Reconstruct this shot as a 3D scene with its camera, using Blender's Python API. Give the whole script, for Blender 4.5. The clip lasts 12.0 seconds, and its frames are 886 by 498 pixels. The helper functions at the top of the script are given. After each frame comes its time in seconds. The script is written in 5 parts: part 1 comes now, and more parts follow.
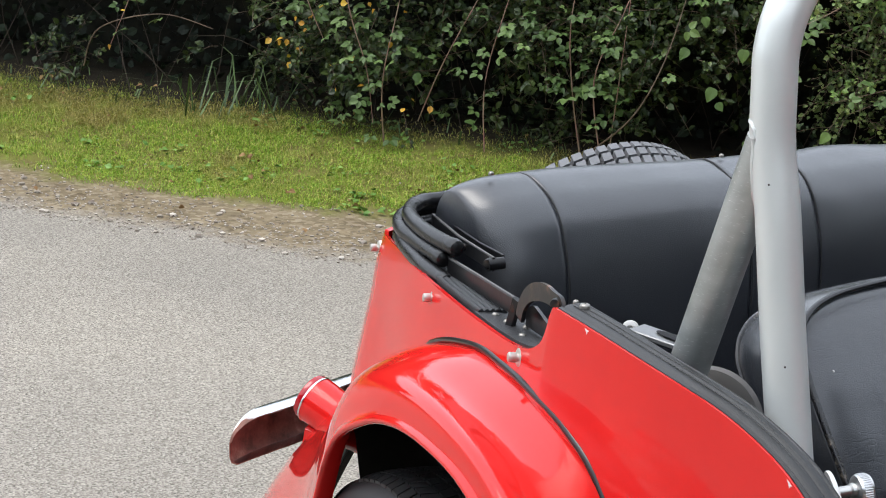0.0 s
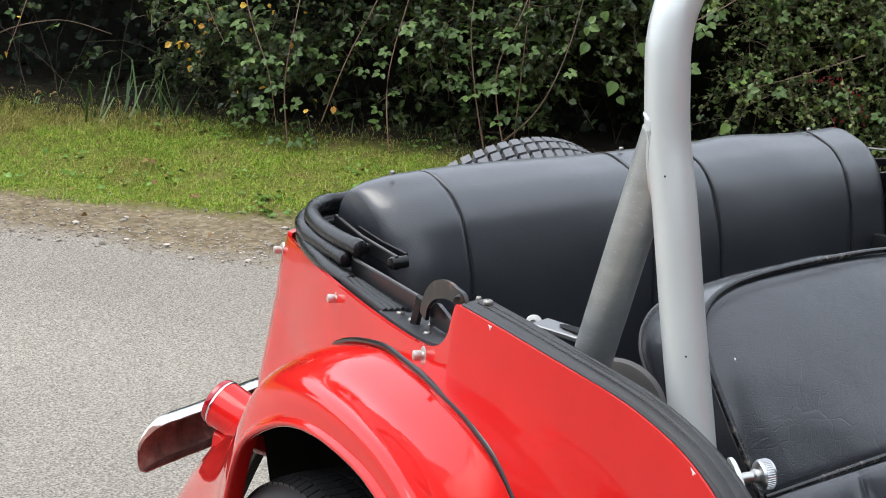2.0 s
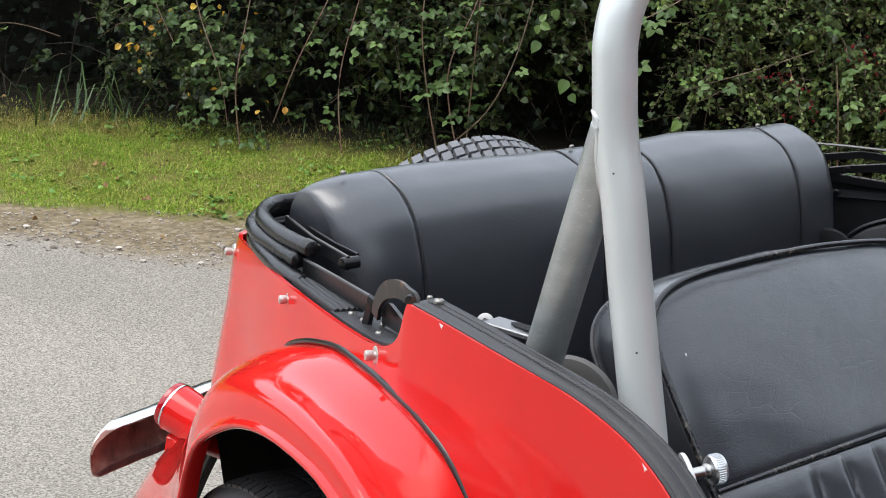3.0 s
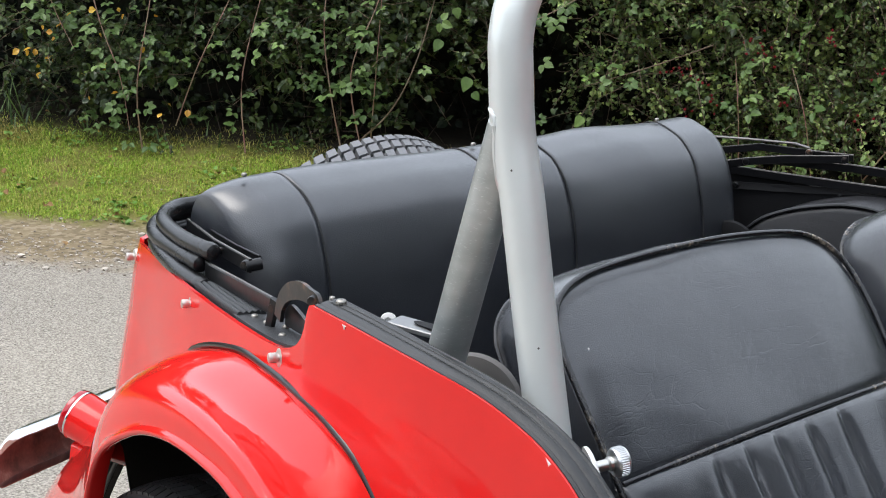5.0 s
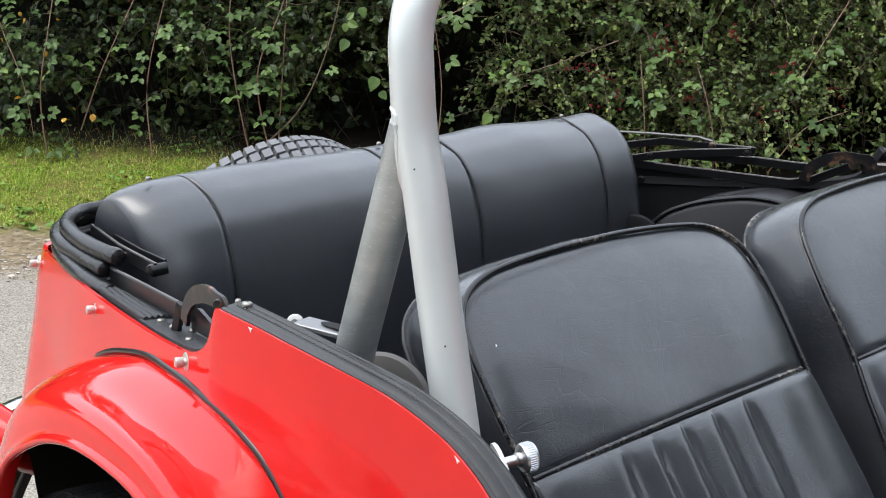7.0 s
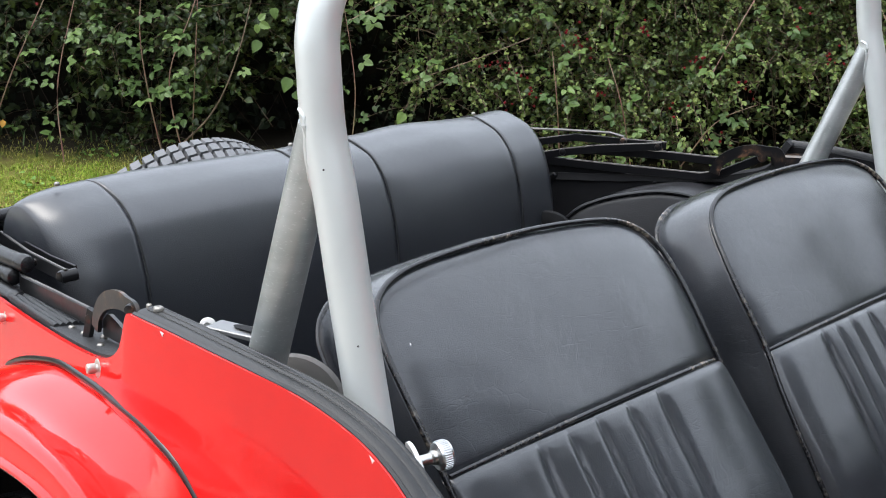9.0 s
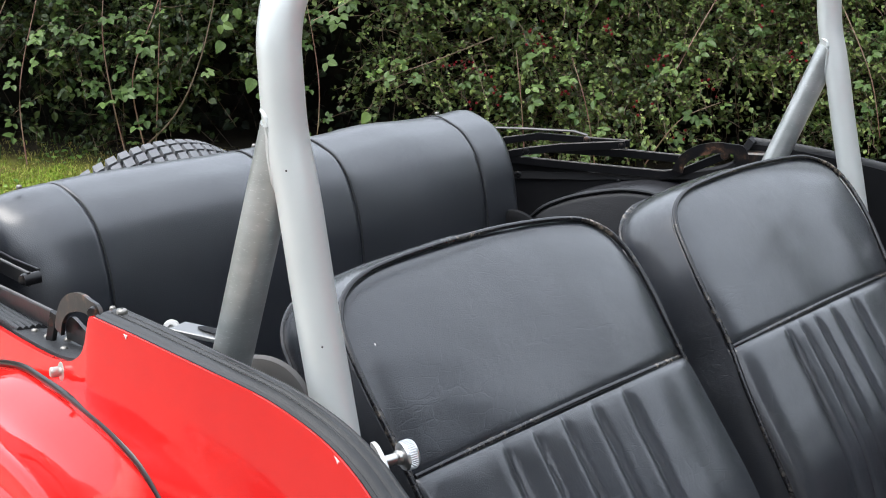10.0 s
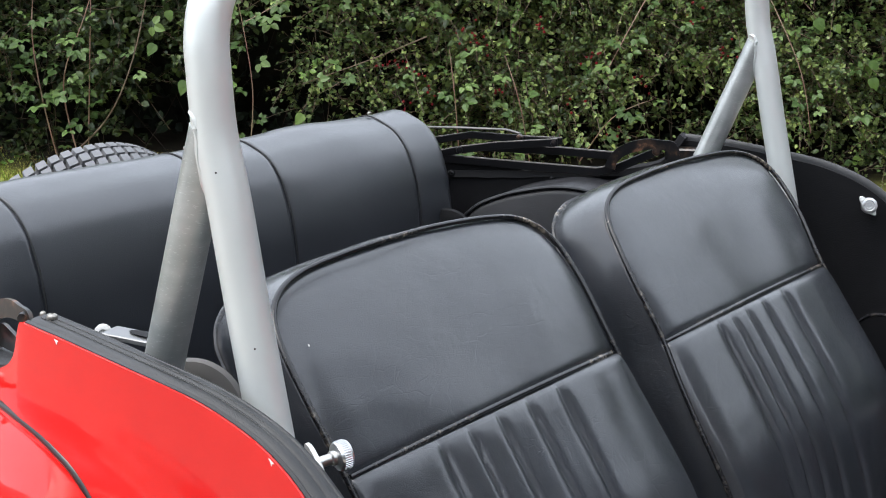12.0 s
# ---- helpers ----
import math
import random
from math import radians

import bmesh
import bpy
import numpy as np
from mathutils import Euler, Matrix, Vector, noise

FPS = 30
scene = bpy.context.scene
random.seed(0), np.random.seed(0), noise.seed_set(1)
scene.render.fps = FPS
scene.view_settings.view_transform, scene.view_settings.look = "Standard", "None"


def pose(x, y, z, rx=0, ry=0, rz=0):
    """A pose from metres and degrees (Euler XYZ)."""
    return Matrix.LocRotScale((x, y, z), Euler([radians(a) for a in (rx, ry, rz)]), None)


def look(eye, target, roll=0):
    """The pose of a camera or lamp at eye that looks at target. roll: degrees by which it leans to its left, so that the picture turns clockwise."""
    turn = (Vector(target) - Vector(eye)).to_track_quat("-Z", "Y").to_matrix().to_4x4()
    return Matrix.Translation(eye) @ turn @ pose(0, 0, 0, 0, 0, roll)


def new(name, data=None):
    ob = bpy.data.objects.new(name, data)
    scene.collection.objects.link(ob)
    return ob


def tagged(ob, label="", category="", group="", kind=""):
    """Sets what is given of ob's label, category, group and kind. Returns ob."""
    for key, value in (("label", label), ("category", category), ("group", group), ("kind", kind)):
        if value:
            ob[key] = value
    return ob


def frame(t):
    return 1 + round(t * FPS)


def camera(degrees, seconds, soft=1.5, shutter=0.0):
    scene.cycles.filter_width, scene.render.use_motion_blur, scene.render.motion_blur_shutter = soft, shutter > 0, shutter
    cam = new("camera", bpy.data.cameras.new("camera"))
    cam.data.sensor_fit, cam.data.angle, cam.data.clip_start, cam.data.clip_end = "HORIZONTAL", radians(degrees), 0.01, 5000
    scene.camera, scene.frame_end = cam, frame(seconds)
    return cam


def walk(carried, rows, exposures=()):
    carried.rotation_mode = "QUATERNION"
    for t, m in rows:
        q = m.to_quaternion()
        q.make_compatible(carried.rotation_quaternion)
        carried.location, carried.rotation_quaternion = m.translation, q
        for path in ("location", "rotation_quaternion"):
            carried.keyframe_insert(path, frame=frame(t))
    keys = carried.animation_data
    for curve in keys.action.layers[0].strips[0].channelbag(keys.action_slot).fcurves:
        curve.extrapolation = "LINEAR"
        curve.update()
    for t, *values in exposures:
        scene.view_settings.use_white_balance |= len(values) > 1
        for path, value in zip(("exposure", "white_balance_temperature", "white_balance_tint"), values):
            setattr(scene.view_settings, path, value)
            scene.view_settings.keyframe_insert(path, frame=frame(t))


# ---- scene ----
cam = camera(29.96, 12.0, 1.0)
PATH = [
    (0.0, (0.9193, -1.6172, 1.3144), (-0.5966, -0.4114, 0.8162), 4.90),
    (0.5, (0.9203, -1.6155, 1.3142), (-0.5785, -0.3879, 0.8180), 4.77),
    (1.0, (0.9220, -1.6146, 1.3147), (-0.5585, -0.3641, 0.8203), 4.55),
    (1.5, (0.9230, -1.6131, 1.3148), (-0.5417, -0.3435, 0.8220), 4.31),
    (2.0, (0.9240, -1.6120, 1.3149), (-0.5228, -0.3214, 0.8238), 4.06),
    (2.5, (0.9246, -1.6104, 1.3150), (-0.5043, -0.2996, 0.8252), 3.95),
    (3.0, (0.9263, -1.6088, 1.3150), (-0.4842, -0.2775, 0.8268), 3.76),
    (5.0, (0.9314, -1.6039, 1.3157), (-0.4024, -0.1939, 0.8329), 3.27),
    (5.5, (0.9327, -1.6027, 1.3156), (-0.3826, -0.1751, 0.8340), 3.16),
    (6.0, (0.9340, -1.6016, 1.3160), (-0.3612, -0.1554, 0.8354), 3.04),
    (6.5, (0.9354, -1.6009, 1.3161), (-0.3406, -0.1374, 0.8366), 2.92),
    (7.0, (0.9368, -1.6000, 1.3164), (-0.3191, -0.1189, 0.8378), 2.79),
    (9.0, (0.9425, -1.5968, 1.3170), (-0.2375, -0.0536, 0.8416), 2.30),
    (9.5, (0.9436, -1.5960, 1.3172), (-0.2192, -0.0396, 0.8422), 2.19),
    (10.0, (0.9451, -1.5964, 1.3177), (-0.2024, -0.0286, 0.8432), 2.11),
    (10.5, (0.9477, -1.5974, 1.3183), (-0.1864, -0.0197, 0.8443), 2.02),
    (11.0, (0.9494, -1.5976, 1.3185), (-0.1684, -0.0081, 0.8452), 1.93),
    (11.5, (0.9506, -1.5971, 1.3189), (-0.1524, 0.0028, 0.8457), 1.86),
    (12.0, (0.9502, -1.5946, 1.3181), (-0.1360, 0.0168, 0.8455), 1.77),
]
walk(cam, [(t, look(eye, target, roll)) for t, eye, target, roll in PATH],
     [(0.0, 1.34), (3.0, 1.37), (5.0, 1.44), (7.0, 1.54), (9.0, 1.67), (12.0, 1.66)])

# ---- overcast daylight ----
world = bpy.data.worlds.new("overcast_sky")
scene.world = world
world.use_nodes = True
wn = world.node_tree
wn.nodes.clear()
w_out = wn.nodes.new("ShaderNodeOutputWorld")
w_bg = wn.nodes.new("ShaderNodeBackground")
w_sky = wn.nodes.new("ShaderNodeTexSky")
w_sky.sky_type = "NISHITA"
w_sky.sun_disc = False
w_sky.sun_elevation = radians(67)
w_sky.sun_rotation = radians(211)
w_sky.air_density, w_sky.dust_density, w_sky.ozone_density = 1.0, 4.0, 1.0
w_hsv = wn.nodes.new("ShaderNodeHueSaturation")
w_hsv.inputs["Saturation"].default_value = 0.5
wn.links.new(w_sky.outputs["Color"], w_hsv.inputs["Color"])
# an even layer of cloud over most of the sky
w_mix = wn.nodes.new("ShaderNodeMix")
w_mix.data_type = "RGBA"
w_mix.inputs[0].default_value = 0.7
w_mix.inputs[7].default_value = (4.65, 5.1, 5.75, 1)
wn.links.new(w_hsv.outputs["Color"], w_mix.inputs[6])
wn.links.new(w_mix.outputs[2], w_bg.inputs["Color"])
w_bg.inputs["Strength"].default_value = 0.15
wn.links.new(w_bg.outputs["Background"], w_out.inputs["Surface"])

sun_data = bpy.data.lights.new("sun", "SUN")
sun_data.energy = 0.6
sun_data.angle = radians(40)
sun_data.color = (1.0, 0.97, 0.92)
sun = new("sun", sun_data)
sun.matrix_world = look((-1.3, -2.2, 6.0), (0, 0, 0))

# ---- materials ----
def mat(name, base, rough=0.5, metal=0.0, coat=0.0, spec=0.5):
    m = bpy.data.materials.new(name)
    m.use_nodes = True
    b = m.node_tree.nodes["Principled BSDF"]
    b.inputs["Base Color"].default_value = (*base, 1)
    b.inputs["Roughness"].default_value = rough
    b.inputs["Metallic"].default_value = metal
    b.inputs["Coat Weight"].default_value = coat
    b.inputs["Coat Roughness"].default_value = 0.04
    b.inputs["Specular IOR Level"].default_value = spec
    return m


def nd(m, kind, **values):
    n = m.node_tree.nodes.new(kind)
    for key, value in values.items():
        n.inputs[key].default_value = value
    return n


def link(m, a, b):
    m.node_tree.links.new(a, b)


def coords(m):
    return nd(m, "ShaderNodeTexCoord").outputs["Object"]


def noise_of(m, scale, detail=4.0, rough=0.55, vec=None):
    n = nd(m, "ShaderNodeTexNoise", Scale=scale, Detail=detail, Roughness=rough)
    link(m, vec if vec is not None else coords(m), n.inputs["Vector"])
    return n.outputs["Fac"]


def ramp(m, fac, stops):
    r = nd(m, "ShaderNodeValToRGB")
    el = r.color_ramp.elements
    while len(el) < len(stops):
        el.new(0.5)
    for e, (pos, col) in zip(el, stops):
        e.position = pos
        e.color = (*col, 1) if len(col) == 3 else col
    link(m, fac, r.inputs["Fac"])
    return r.outputs["Color"]


def mix(m, fac, a, b, kind="MIX"):
    n = m.node_tree.nodes.new("ShaderNodeMix")
    n.data_type = "RGBA"
    n.blend_type = kind
    for sock, v in ((n.inputs[0], fac), (n.inputs[6], a), (n.inputs[7], b)):
        if isinstance(v, bpy.types.NodeSocket):
            link(m, v, sock)
        elif isinstance(v, (int, float)):
            sock.default_value = v
        else:
            sock.default_value = (*v, 1)
    return n.outputs[2]


def math_node(m, op, a, b=0.0, clamp=False):
    n = m.node_tree.nodes.new("ShaderNodeMath")
    n.operation = op
    n.use_clamp = clamp
    for sock, v in zip(n.inputs, (a, b)):
        if isinstance(v, bpy.types.NodeSocket):
            link(m, v, sock)
        else:
            sock.default_value = v
    return n.outputs[0]


def bump(m, height, strength=0.2, distance=0.01):
    n = nd(m, "ShaderNodeBump", Strength=strength, Distance=distance)
    link(m, height, n.inputs["Height"])
    link(m, n.outputs["Normal"], bsdf(m).inputs["Normal"])


def bsdf(m):
    return m.node_tree.nodes["Principled BSDF"]


def paint_red():
    m = mat("red_paint", (0.5, 0.012, 0.012), 0.5, 0.0, 1.0, 0.0)
    bsdf(m).inputs["Coat Roughness"].default_value = 0.04
    bump(m, noise_of(m, 260, 2, 0.5), 0.012, 0.002)
    dirt = noise_of(m, 9, 6)
    col = ramp(m, dirt, [(0.3, (0.60, 0.015, 0.014)), (0.75, (0.68, 0.019, 0.016))])
    link(m, col, bsdf(m).inputs["Base Color"])
    link(m, ramp(m, noise_of(m, 30, 5), [(0.3, (0.42,) * 3), (0.8, (0.6,) * 3)]), bsdf(m).inputs["Roughness"])
    return m


def vinyl(name, base, rough, grain, depth, coat=0.0, creases=0.0):
    m = mat(name, base, rough, 0.0, coat)
    bsdf(m).inputs["Coat Roughness"].default_value = 0.21
    bsdf(m).inputs["Specular IOR Level"].default_value = 0.5
    bsdf(m).inputs["Coat IOR"].default_value = 1.5
    v = coords(m)
    big = noise_of(m, 5, 4, 0.6, v)
    dark, light = tuple(c * 0.75 for c in base), tuple(c * 1.35 for c in base)
    link(m, ramp(m, big, [(0.3, dark), (0.72, light)]), bsdf(m).inputs["Base Color"])
    link(m, ramp(m, noise_of(m, 9, 3, 0.5, v), [(0.25, (rough - 0.04,) * 3), (0.8, (rough + 0.08,) * 3)]), bsdf(m).inputs["Roughness"])
    vor = nd(m, "ShaderNodeTexVoronoi", Scale=grain)
    vor.feature = "DISTANCE_TO_EDGE"
    link(m, v, vor.inputs["Vector"])
    grain_h = math_node(m, "MINIMUM", vor.outputs["Distance"], 0.12)
    wrinkle = math_node(m, "ADD", noise_of(m, 24, 2, 0.5, v), math_node(m, "MULTIPLY", noise_of(m, 95, 3, 0.6, v), 0.55))
    # a loose web of hairline creases, in patches
    warp = nd(m, "ShaderNodeTexNoise", Scale=9.0, Detail=3.0, Roughness=0.6)
    link(m, v, warp.inputs["Vector"])
    bend = nd(m, "ShaderNodeVectorMath")
    bend.operation = "MULTIPLY"
    bend.inputs[1].default_value = (0.06, 0.06, 0.06)
    link(m, warp.outputs["Color"], bend.inputs[0])
    moved = nd(m, "ShaderNodeVectorMath")
    moved.operation = "ADD"
    link(m, v, moved.inputs[0])
    link(m, bend.outputs["Vector"], moved.inputs[1])
    drawn = nd(m, "ShaderNodeMapping", Scale=(0.55, 1.5, 1.0), Rotation=(0, 0, 0.3))
    link(m, moved.outputs["Vector"], drawn.inputs["Vector"])
    web = nd(m, "ShaderNodeTexVoronoi", Scale=38.0)
    web.feature = "DISTANCE_TO_EDGE"
    link(m, drawn.outputs["Vector"], web.inputs["Vector"])
    patch = ramp(m, noise_of(m, 8, 3, 0.5, v), [(0.40, (0, 0, 0)), (0.66, (1, 1, 1))])
    line = math_node(m, "MULTIPLY", math_node(m, "MINIMUM", web.outputs["Distance"], 0.035), 11.0 * creases)
    line = math_node(m, "MULTIPLY", line, patch)
    h = math_node(m, "ADD", math_node(m, "MULTIPLY", grain_h, 2.0), math_node(m, "ADD", math_node(m, "MULTIPLY", wrinkle, 0.8), line))
    bump(m, h, depth, 0.004)
    return m


def silver_paint():
    m = mat("silver_paint", (0.62, 0.645, 0.63), 0.4, 0.35)
    link(m, ramp(m, noise_of(m, 6, 5), [(0.3, (0.59, 0.62, 0.605)), (0.75, (0.69, 0.715, 0.70))]), bsdf(m).inputs["Base Color"])
    link(m, ramp(m, noise_of(m, 14, 2), [(0.3, (0.32,) * 3), (0.8, (0.44,) * 3)]), bsdf(m).inputs["Roughness"])
    bump(m, noise_of(m, 60, 3), 0.07, 0.003)
    return m


def worn_black_metal(name="worn_black_metal", rust_at=0.66):
    m = mat(name, (0.02, 0.02, 0.02), 0.3, 0.0)
    rust = noise_of(m, 38, 6, 0.7)
    col = ramp(m, rust, [(rust_at, (0.006, 0.006, 0.007)), (rust_at + 0.08, (0.032, 0.021, 0.016)), (rust_at + 0.19, (0.17, 0.085, 0.05))])
    link(m, col, bsdf(m).inputs["Base Color"])
    bump(m, noise_of(m, 90, 4), 0.1, 0.002)
    return m


M_RED = paint_red()
M_BENCH = vinyl("black_vinyl_cover", (0.007, 0.0092, 0.015), 0.42, 400, 0.50, 1.0)
M_SEAT = vinyl("black_leather", (0.005, 0.0072, 0.0125), 0.40, 430, 0.55, 1.0, 1.0)
bsdf(M_BENCH).inputs["Coat IOR"].default_value = 1.65
bsdf(M_BENCH).inputs["Coat Roughness"].default_value = 0.31
M_TRIM = vinyl("black_trim_cloth", (0.022, 0.023, 0.025), 0.46, 500, 0.25)
M_LINER = vinyl("black_liner", (0.007, 0.007, 0.008), 0.55, 300, 0.2)
bsdf(M_LINER).inputs["Specular IOR Level"].default_value = 0.16
def worn_piping():
    m = mat("worn_piping", (0.012, 0.012, 0.014), 0.26)
    wear = math_node(m, "MULTIPLY", noise_of(m, 110, 5, 0.7), noise_of(m, 7, 3, 0.5))
    col = ramp(m, wear, [(0.26, (0.009, 0.009, 0.011)), (0.33, (0.05, 0.045, 0.04)), (0.42, (0.30, 0.245, 0.19))])
    link(m, col, bsdf(m).inputs["Base Color"])
    return m


def dull_zinc():
    m = mat("dull_zinc", (0.42, 0.44, 0.43), 0.36, 0.6)
    streak = nd(m, "ShaderNodeMapping", Scale=(1.0, 1.0, 3.0), Rotation=(0.0, 0.35, 0.0))
    link(m, coords(m), streak.inputs["Vector"])
    marks = noise_of(m, 16, 3, 0.5, streak.outputs["Vector"])
    scratch = noise_of(m, 240, 3, 0.6, streak.outputs["Vector"])
    col = ramp(m, marks, [(0.3, (0.36, 0.38, 0.37)), (0.75, (0.50, 0.52, 0.51))])
    link(m, mix(m, 1.0, col, ramp(m, scratch, [(0.60, (1, 1, 1)), (0.72, (1.4, 1.4, 1.4))]), "MULTIPLY"), bsdf(m).inputs["Base Color"])
    link(m, ramp(m, marks, [(0.3, (0.30,) * 3), (0.8, (0.42,) * 3)]), bsdf(m).inputs["Roughness"])
    return m


M_ZINC = dull_zinc()
M_ARCH = vinyl("black_arch_vinyl", (0.013, 0.013, 0.015), 0.40, 300, 0.2)
M_PIPE = worn_piping()
M_SILVER = silver_paint()
M_BLACK_METAL = worn_black_metal()
M_RUSTED = worn_black_metal("rusted_black_metal", 0.50)
bsdf(M_BLACK_METAL).inputs["Specular IOR Level"].default_value = 0.35
M_DULL = mat("dull_steel", (0.30, 0.285, 0.26), 0.42, 0.9)
M_BLACK_TUBE = vinyl("black_padded_tube", (0.010, 0.010, 0.011), 0.26, 300, 0.08)
M_EDGE = mat("bare_edge", (0.13, 0.125, 0.12), 0.45, 0.6)
M_STEEL = mat("steel", (0.56, 0.55, 0.52), 0.3, 1.0)
M_CHROME = mat("chrome", (0.75, 0.76, 0.78), 0.08, 1.0)
M_NICKEL = mat("dull_nickel", (0.55, 0.53, 0.49), 0.36, 0.6)
M_ALU = mat("grey_aluminium", (0.23, 0.235, 0.24), 0.42, 0.6)
M_RUBBER = mat("black_rubber", (0.016, 0.016, 0.017), 0.55)
M_KNOB = mat("worn_chrome", (0.66, 0.66, 0.66), 0.3, 1.0)
M_PLATE = mat("bright_plate", (0.72, 0.72, 0.71), 0.35, 0.35)
M_BEAD = mat("shiny_black_bead", (0.008, 0.008, 0.009), 0.28)
M_LENS = mat("red_lens", (0.35, 0.004, 0.01), 0.08, 0.0, 0.5)

M_THREAD = mat("grey_thread", (0.075, 0.073, 0.068), 0.8)
M_PRIMER = mat("white_primer", (0.75, 0.72, 0.70), 0.6)
M_WHITE = mat("white_nylon", (0.5, 0.5, 0.49), 0.4)
M_UNDER = vinyl("road_dirt", (0.018, 0.016, 0.014), 0.9, 120, 0.4)
M_GREY_TRIM = vinyl("dull_grey_trim", (0.075, 0.07, 0.066), 0.6, 300, 0.15)
M_SPARE = vinyl("dusty_rubber", (0.13, 0.133, 0.14), 0.6, 420, 0.2)


def bumper_chrome():
    m = mat("rusty_chrome", (0.7, 0.7, 0.72), 0.12, 1.0)
    geo = nd(m, "ShaderNodeNewGeometry")
    sep = nd(m, "ShaderNodeSeparateXYZ")
    link(m, geo.outputs["Normal"], sep.inputs[0])
    inner = ramp(m, math_node(m, "ADD", sep.outputs["X"], math_node(m, "MULTIPLY", math_node(m, "SUBTRACT", noise_of(m, 40, 5), 0.5), 0.35)), [(0.22, (0, 0, 0)), (0.34, (1, 1, 1))])
    rust = ramp(m, noise_of(m, 26, 7, 0.7), [(0.3, (0.06, 0.026, 0.018)), (0.55, (0.20, 0.085, 0.06)), (0.75, (0.36, 0.25, 0.20))])
    link(m, mix(m, inner, (0.72, 0.73, 0.75), rust), bsdf(m).inputs["Base Color"])
    link(m, math_node(m, "SUBTRACT", 1.0, inner), bsdf(m).inputs["Metallic"])
    link(m, math_node(m, "ADD", 0.1, math_node(m, "MULTIPLY", inner, 0.55)), bsdf(m).inputs["Roughness"])
    return m


M_BUMPER = bumper_chrome()
# ---- mesh helpers ----
def smooth(bm):
    for f in bm.faces:
        f.smooth = True
    return bm


def part(name, bm, material, parent=None, label="", angle=40):
    me = bpy.data.meshes.new(name)
    bmesh.ops.recalc_face_normals(bm, faces=bm.faces[:])
    for e in bm.edges:
        if len(e.link_faces) == 2 and e.calc_face_angle(0) > radians(angle):
            e.smooth = False
    smooth(bm)
    bm.to_mesh(me)
    bm.free()
    for mtl in material if isinstance(material, (list, tuple)) else (material,):
        me.materials.append(mtl)
    ob = new(name, me)
    if parent is not None:
        ob.parent = parent
    if label:
        tagged(ob, label)
    return ob


def thing(name, label, category, group="", kind=""):
    return tagged(new(name), label, category, group, kind)


def curve_pts(pts, steps=8, closed=False):
    """Catmull-Rom through the points."""
    p = [Vector(q) for q in pts]
    n = len(p)
    out = []
    for i in range(n if closed else n - 1):
        if closed:
            a, b, c, d = p[i - 1], p[i], p[(i + 1) % n], p[(i + 2) % n]
        else:
            a, b, c, d = p[max(i - 1, 0)], p[i], p[i + 1], p[min(i + 2, n - 1)]
        for k in range(steps):
            t = k / steps
            out.append(0.5 * (2 * b + (c - a) * t + (2 * a - 5 * b + 4 * c - d) * t * t + (3 * b - a - 3 * c + d) * t ** 3))
    if not closed:
        out.append(p[-1])
    return out


def sweep(path, profile, closed=False, up=(0, 0, 1), caps=True, bm=None, scale=None):
    """A closed profile of (side, up) pairs carried along the path."""
    bm = bm or bmesh.new()
    path = [Vector(q) for q in path]
    rings = []
    n = len(path)
    upv = Vector(up)
    for i, q in enumerate(path):
        if closed:
            tan = path[(i + 1) % n] - path[i - 1]
        else:
            tan = path[min(i + 1, n - 1)] - path[max(i - 1, 0)]
        tan.normalize()
        side = tan.cross(upv)
        if side.length < 1e-4:
            side = tan.cross(Vector((1, 0, 0.01)))
        side.normalize()
        u = side.cross(tan)
        k = scale[i] if scale else 1.0
        rings.append([bm.verts.new(q + side * a * k + u * b * k) for a, b in profile])
    m = len(profile)
    for i in range(n if closed else n - 1):
        r, s = rings[i], rings[(i + 1) % n]
        for j in range(m):
            bm.faces.new((r[j], r[(j + 1) % m], s[(j + 1) % m], s[j]))
    if caps and not closed:
        bm.faces.new(rings[0])
        bm.faces.new(rings[-1][::-1])
    return bm


def circle(r, n=12):
    return [(r * math.cos(2 * math.pi * k / n), r * math.sin(2 * math.pi * k / n)) for k in range(n)]


def flat(w, h, r=0.0):
    """A bar's profile with broken corners."""
    r = r or min(w, h) * 0.2
    return [(w / 2 - r, -h / 2), (w / 2, -h / 2 + r), (w / 2, h / 2 - r), (w / 2 - r, h / 2),
            (-w / 2 + r, h / 2), (-w / 2, h / 2 - r), (-w / 2, -h / 2 + r), (-w / 2 + r, -h / 2)]


def loft(sections, closed=False, caps=False, bm=None):
    """Rows of equally many points, joined; closed: each row is a ring."""
    bm = bm or bmesh.new()
    rows = [[bm.verts.new(p) for p in s] for s in sections]
    m = len(rows[0])
    for a, b in zip(rows, rows[1:]):
        for j in range(m if closed else m - 1):
            bm.faces.new((a[j], a[(j + 1) % m], b[(j + 1) % m], b[j]))
    if caps:
        bm.faces.new(rows[0])
        bm.faces.new(rows[-1][::-1])
    return bm


def shell(bm, t):
    """Gives an open sheet a thickness."""
    bmesh.ops.recalc_face_normals(bm, faces=bm.faces[:])
    bmesh.ops.solidify(bm, geom=bm.faces[:], thickness=t)
    return bm


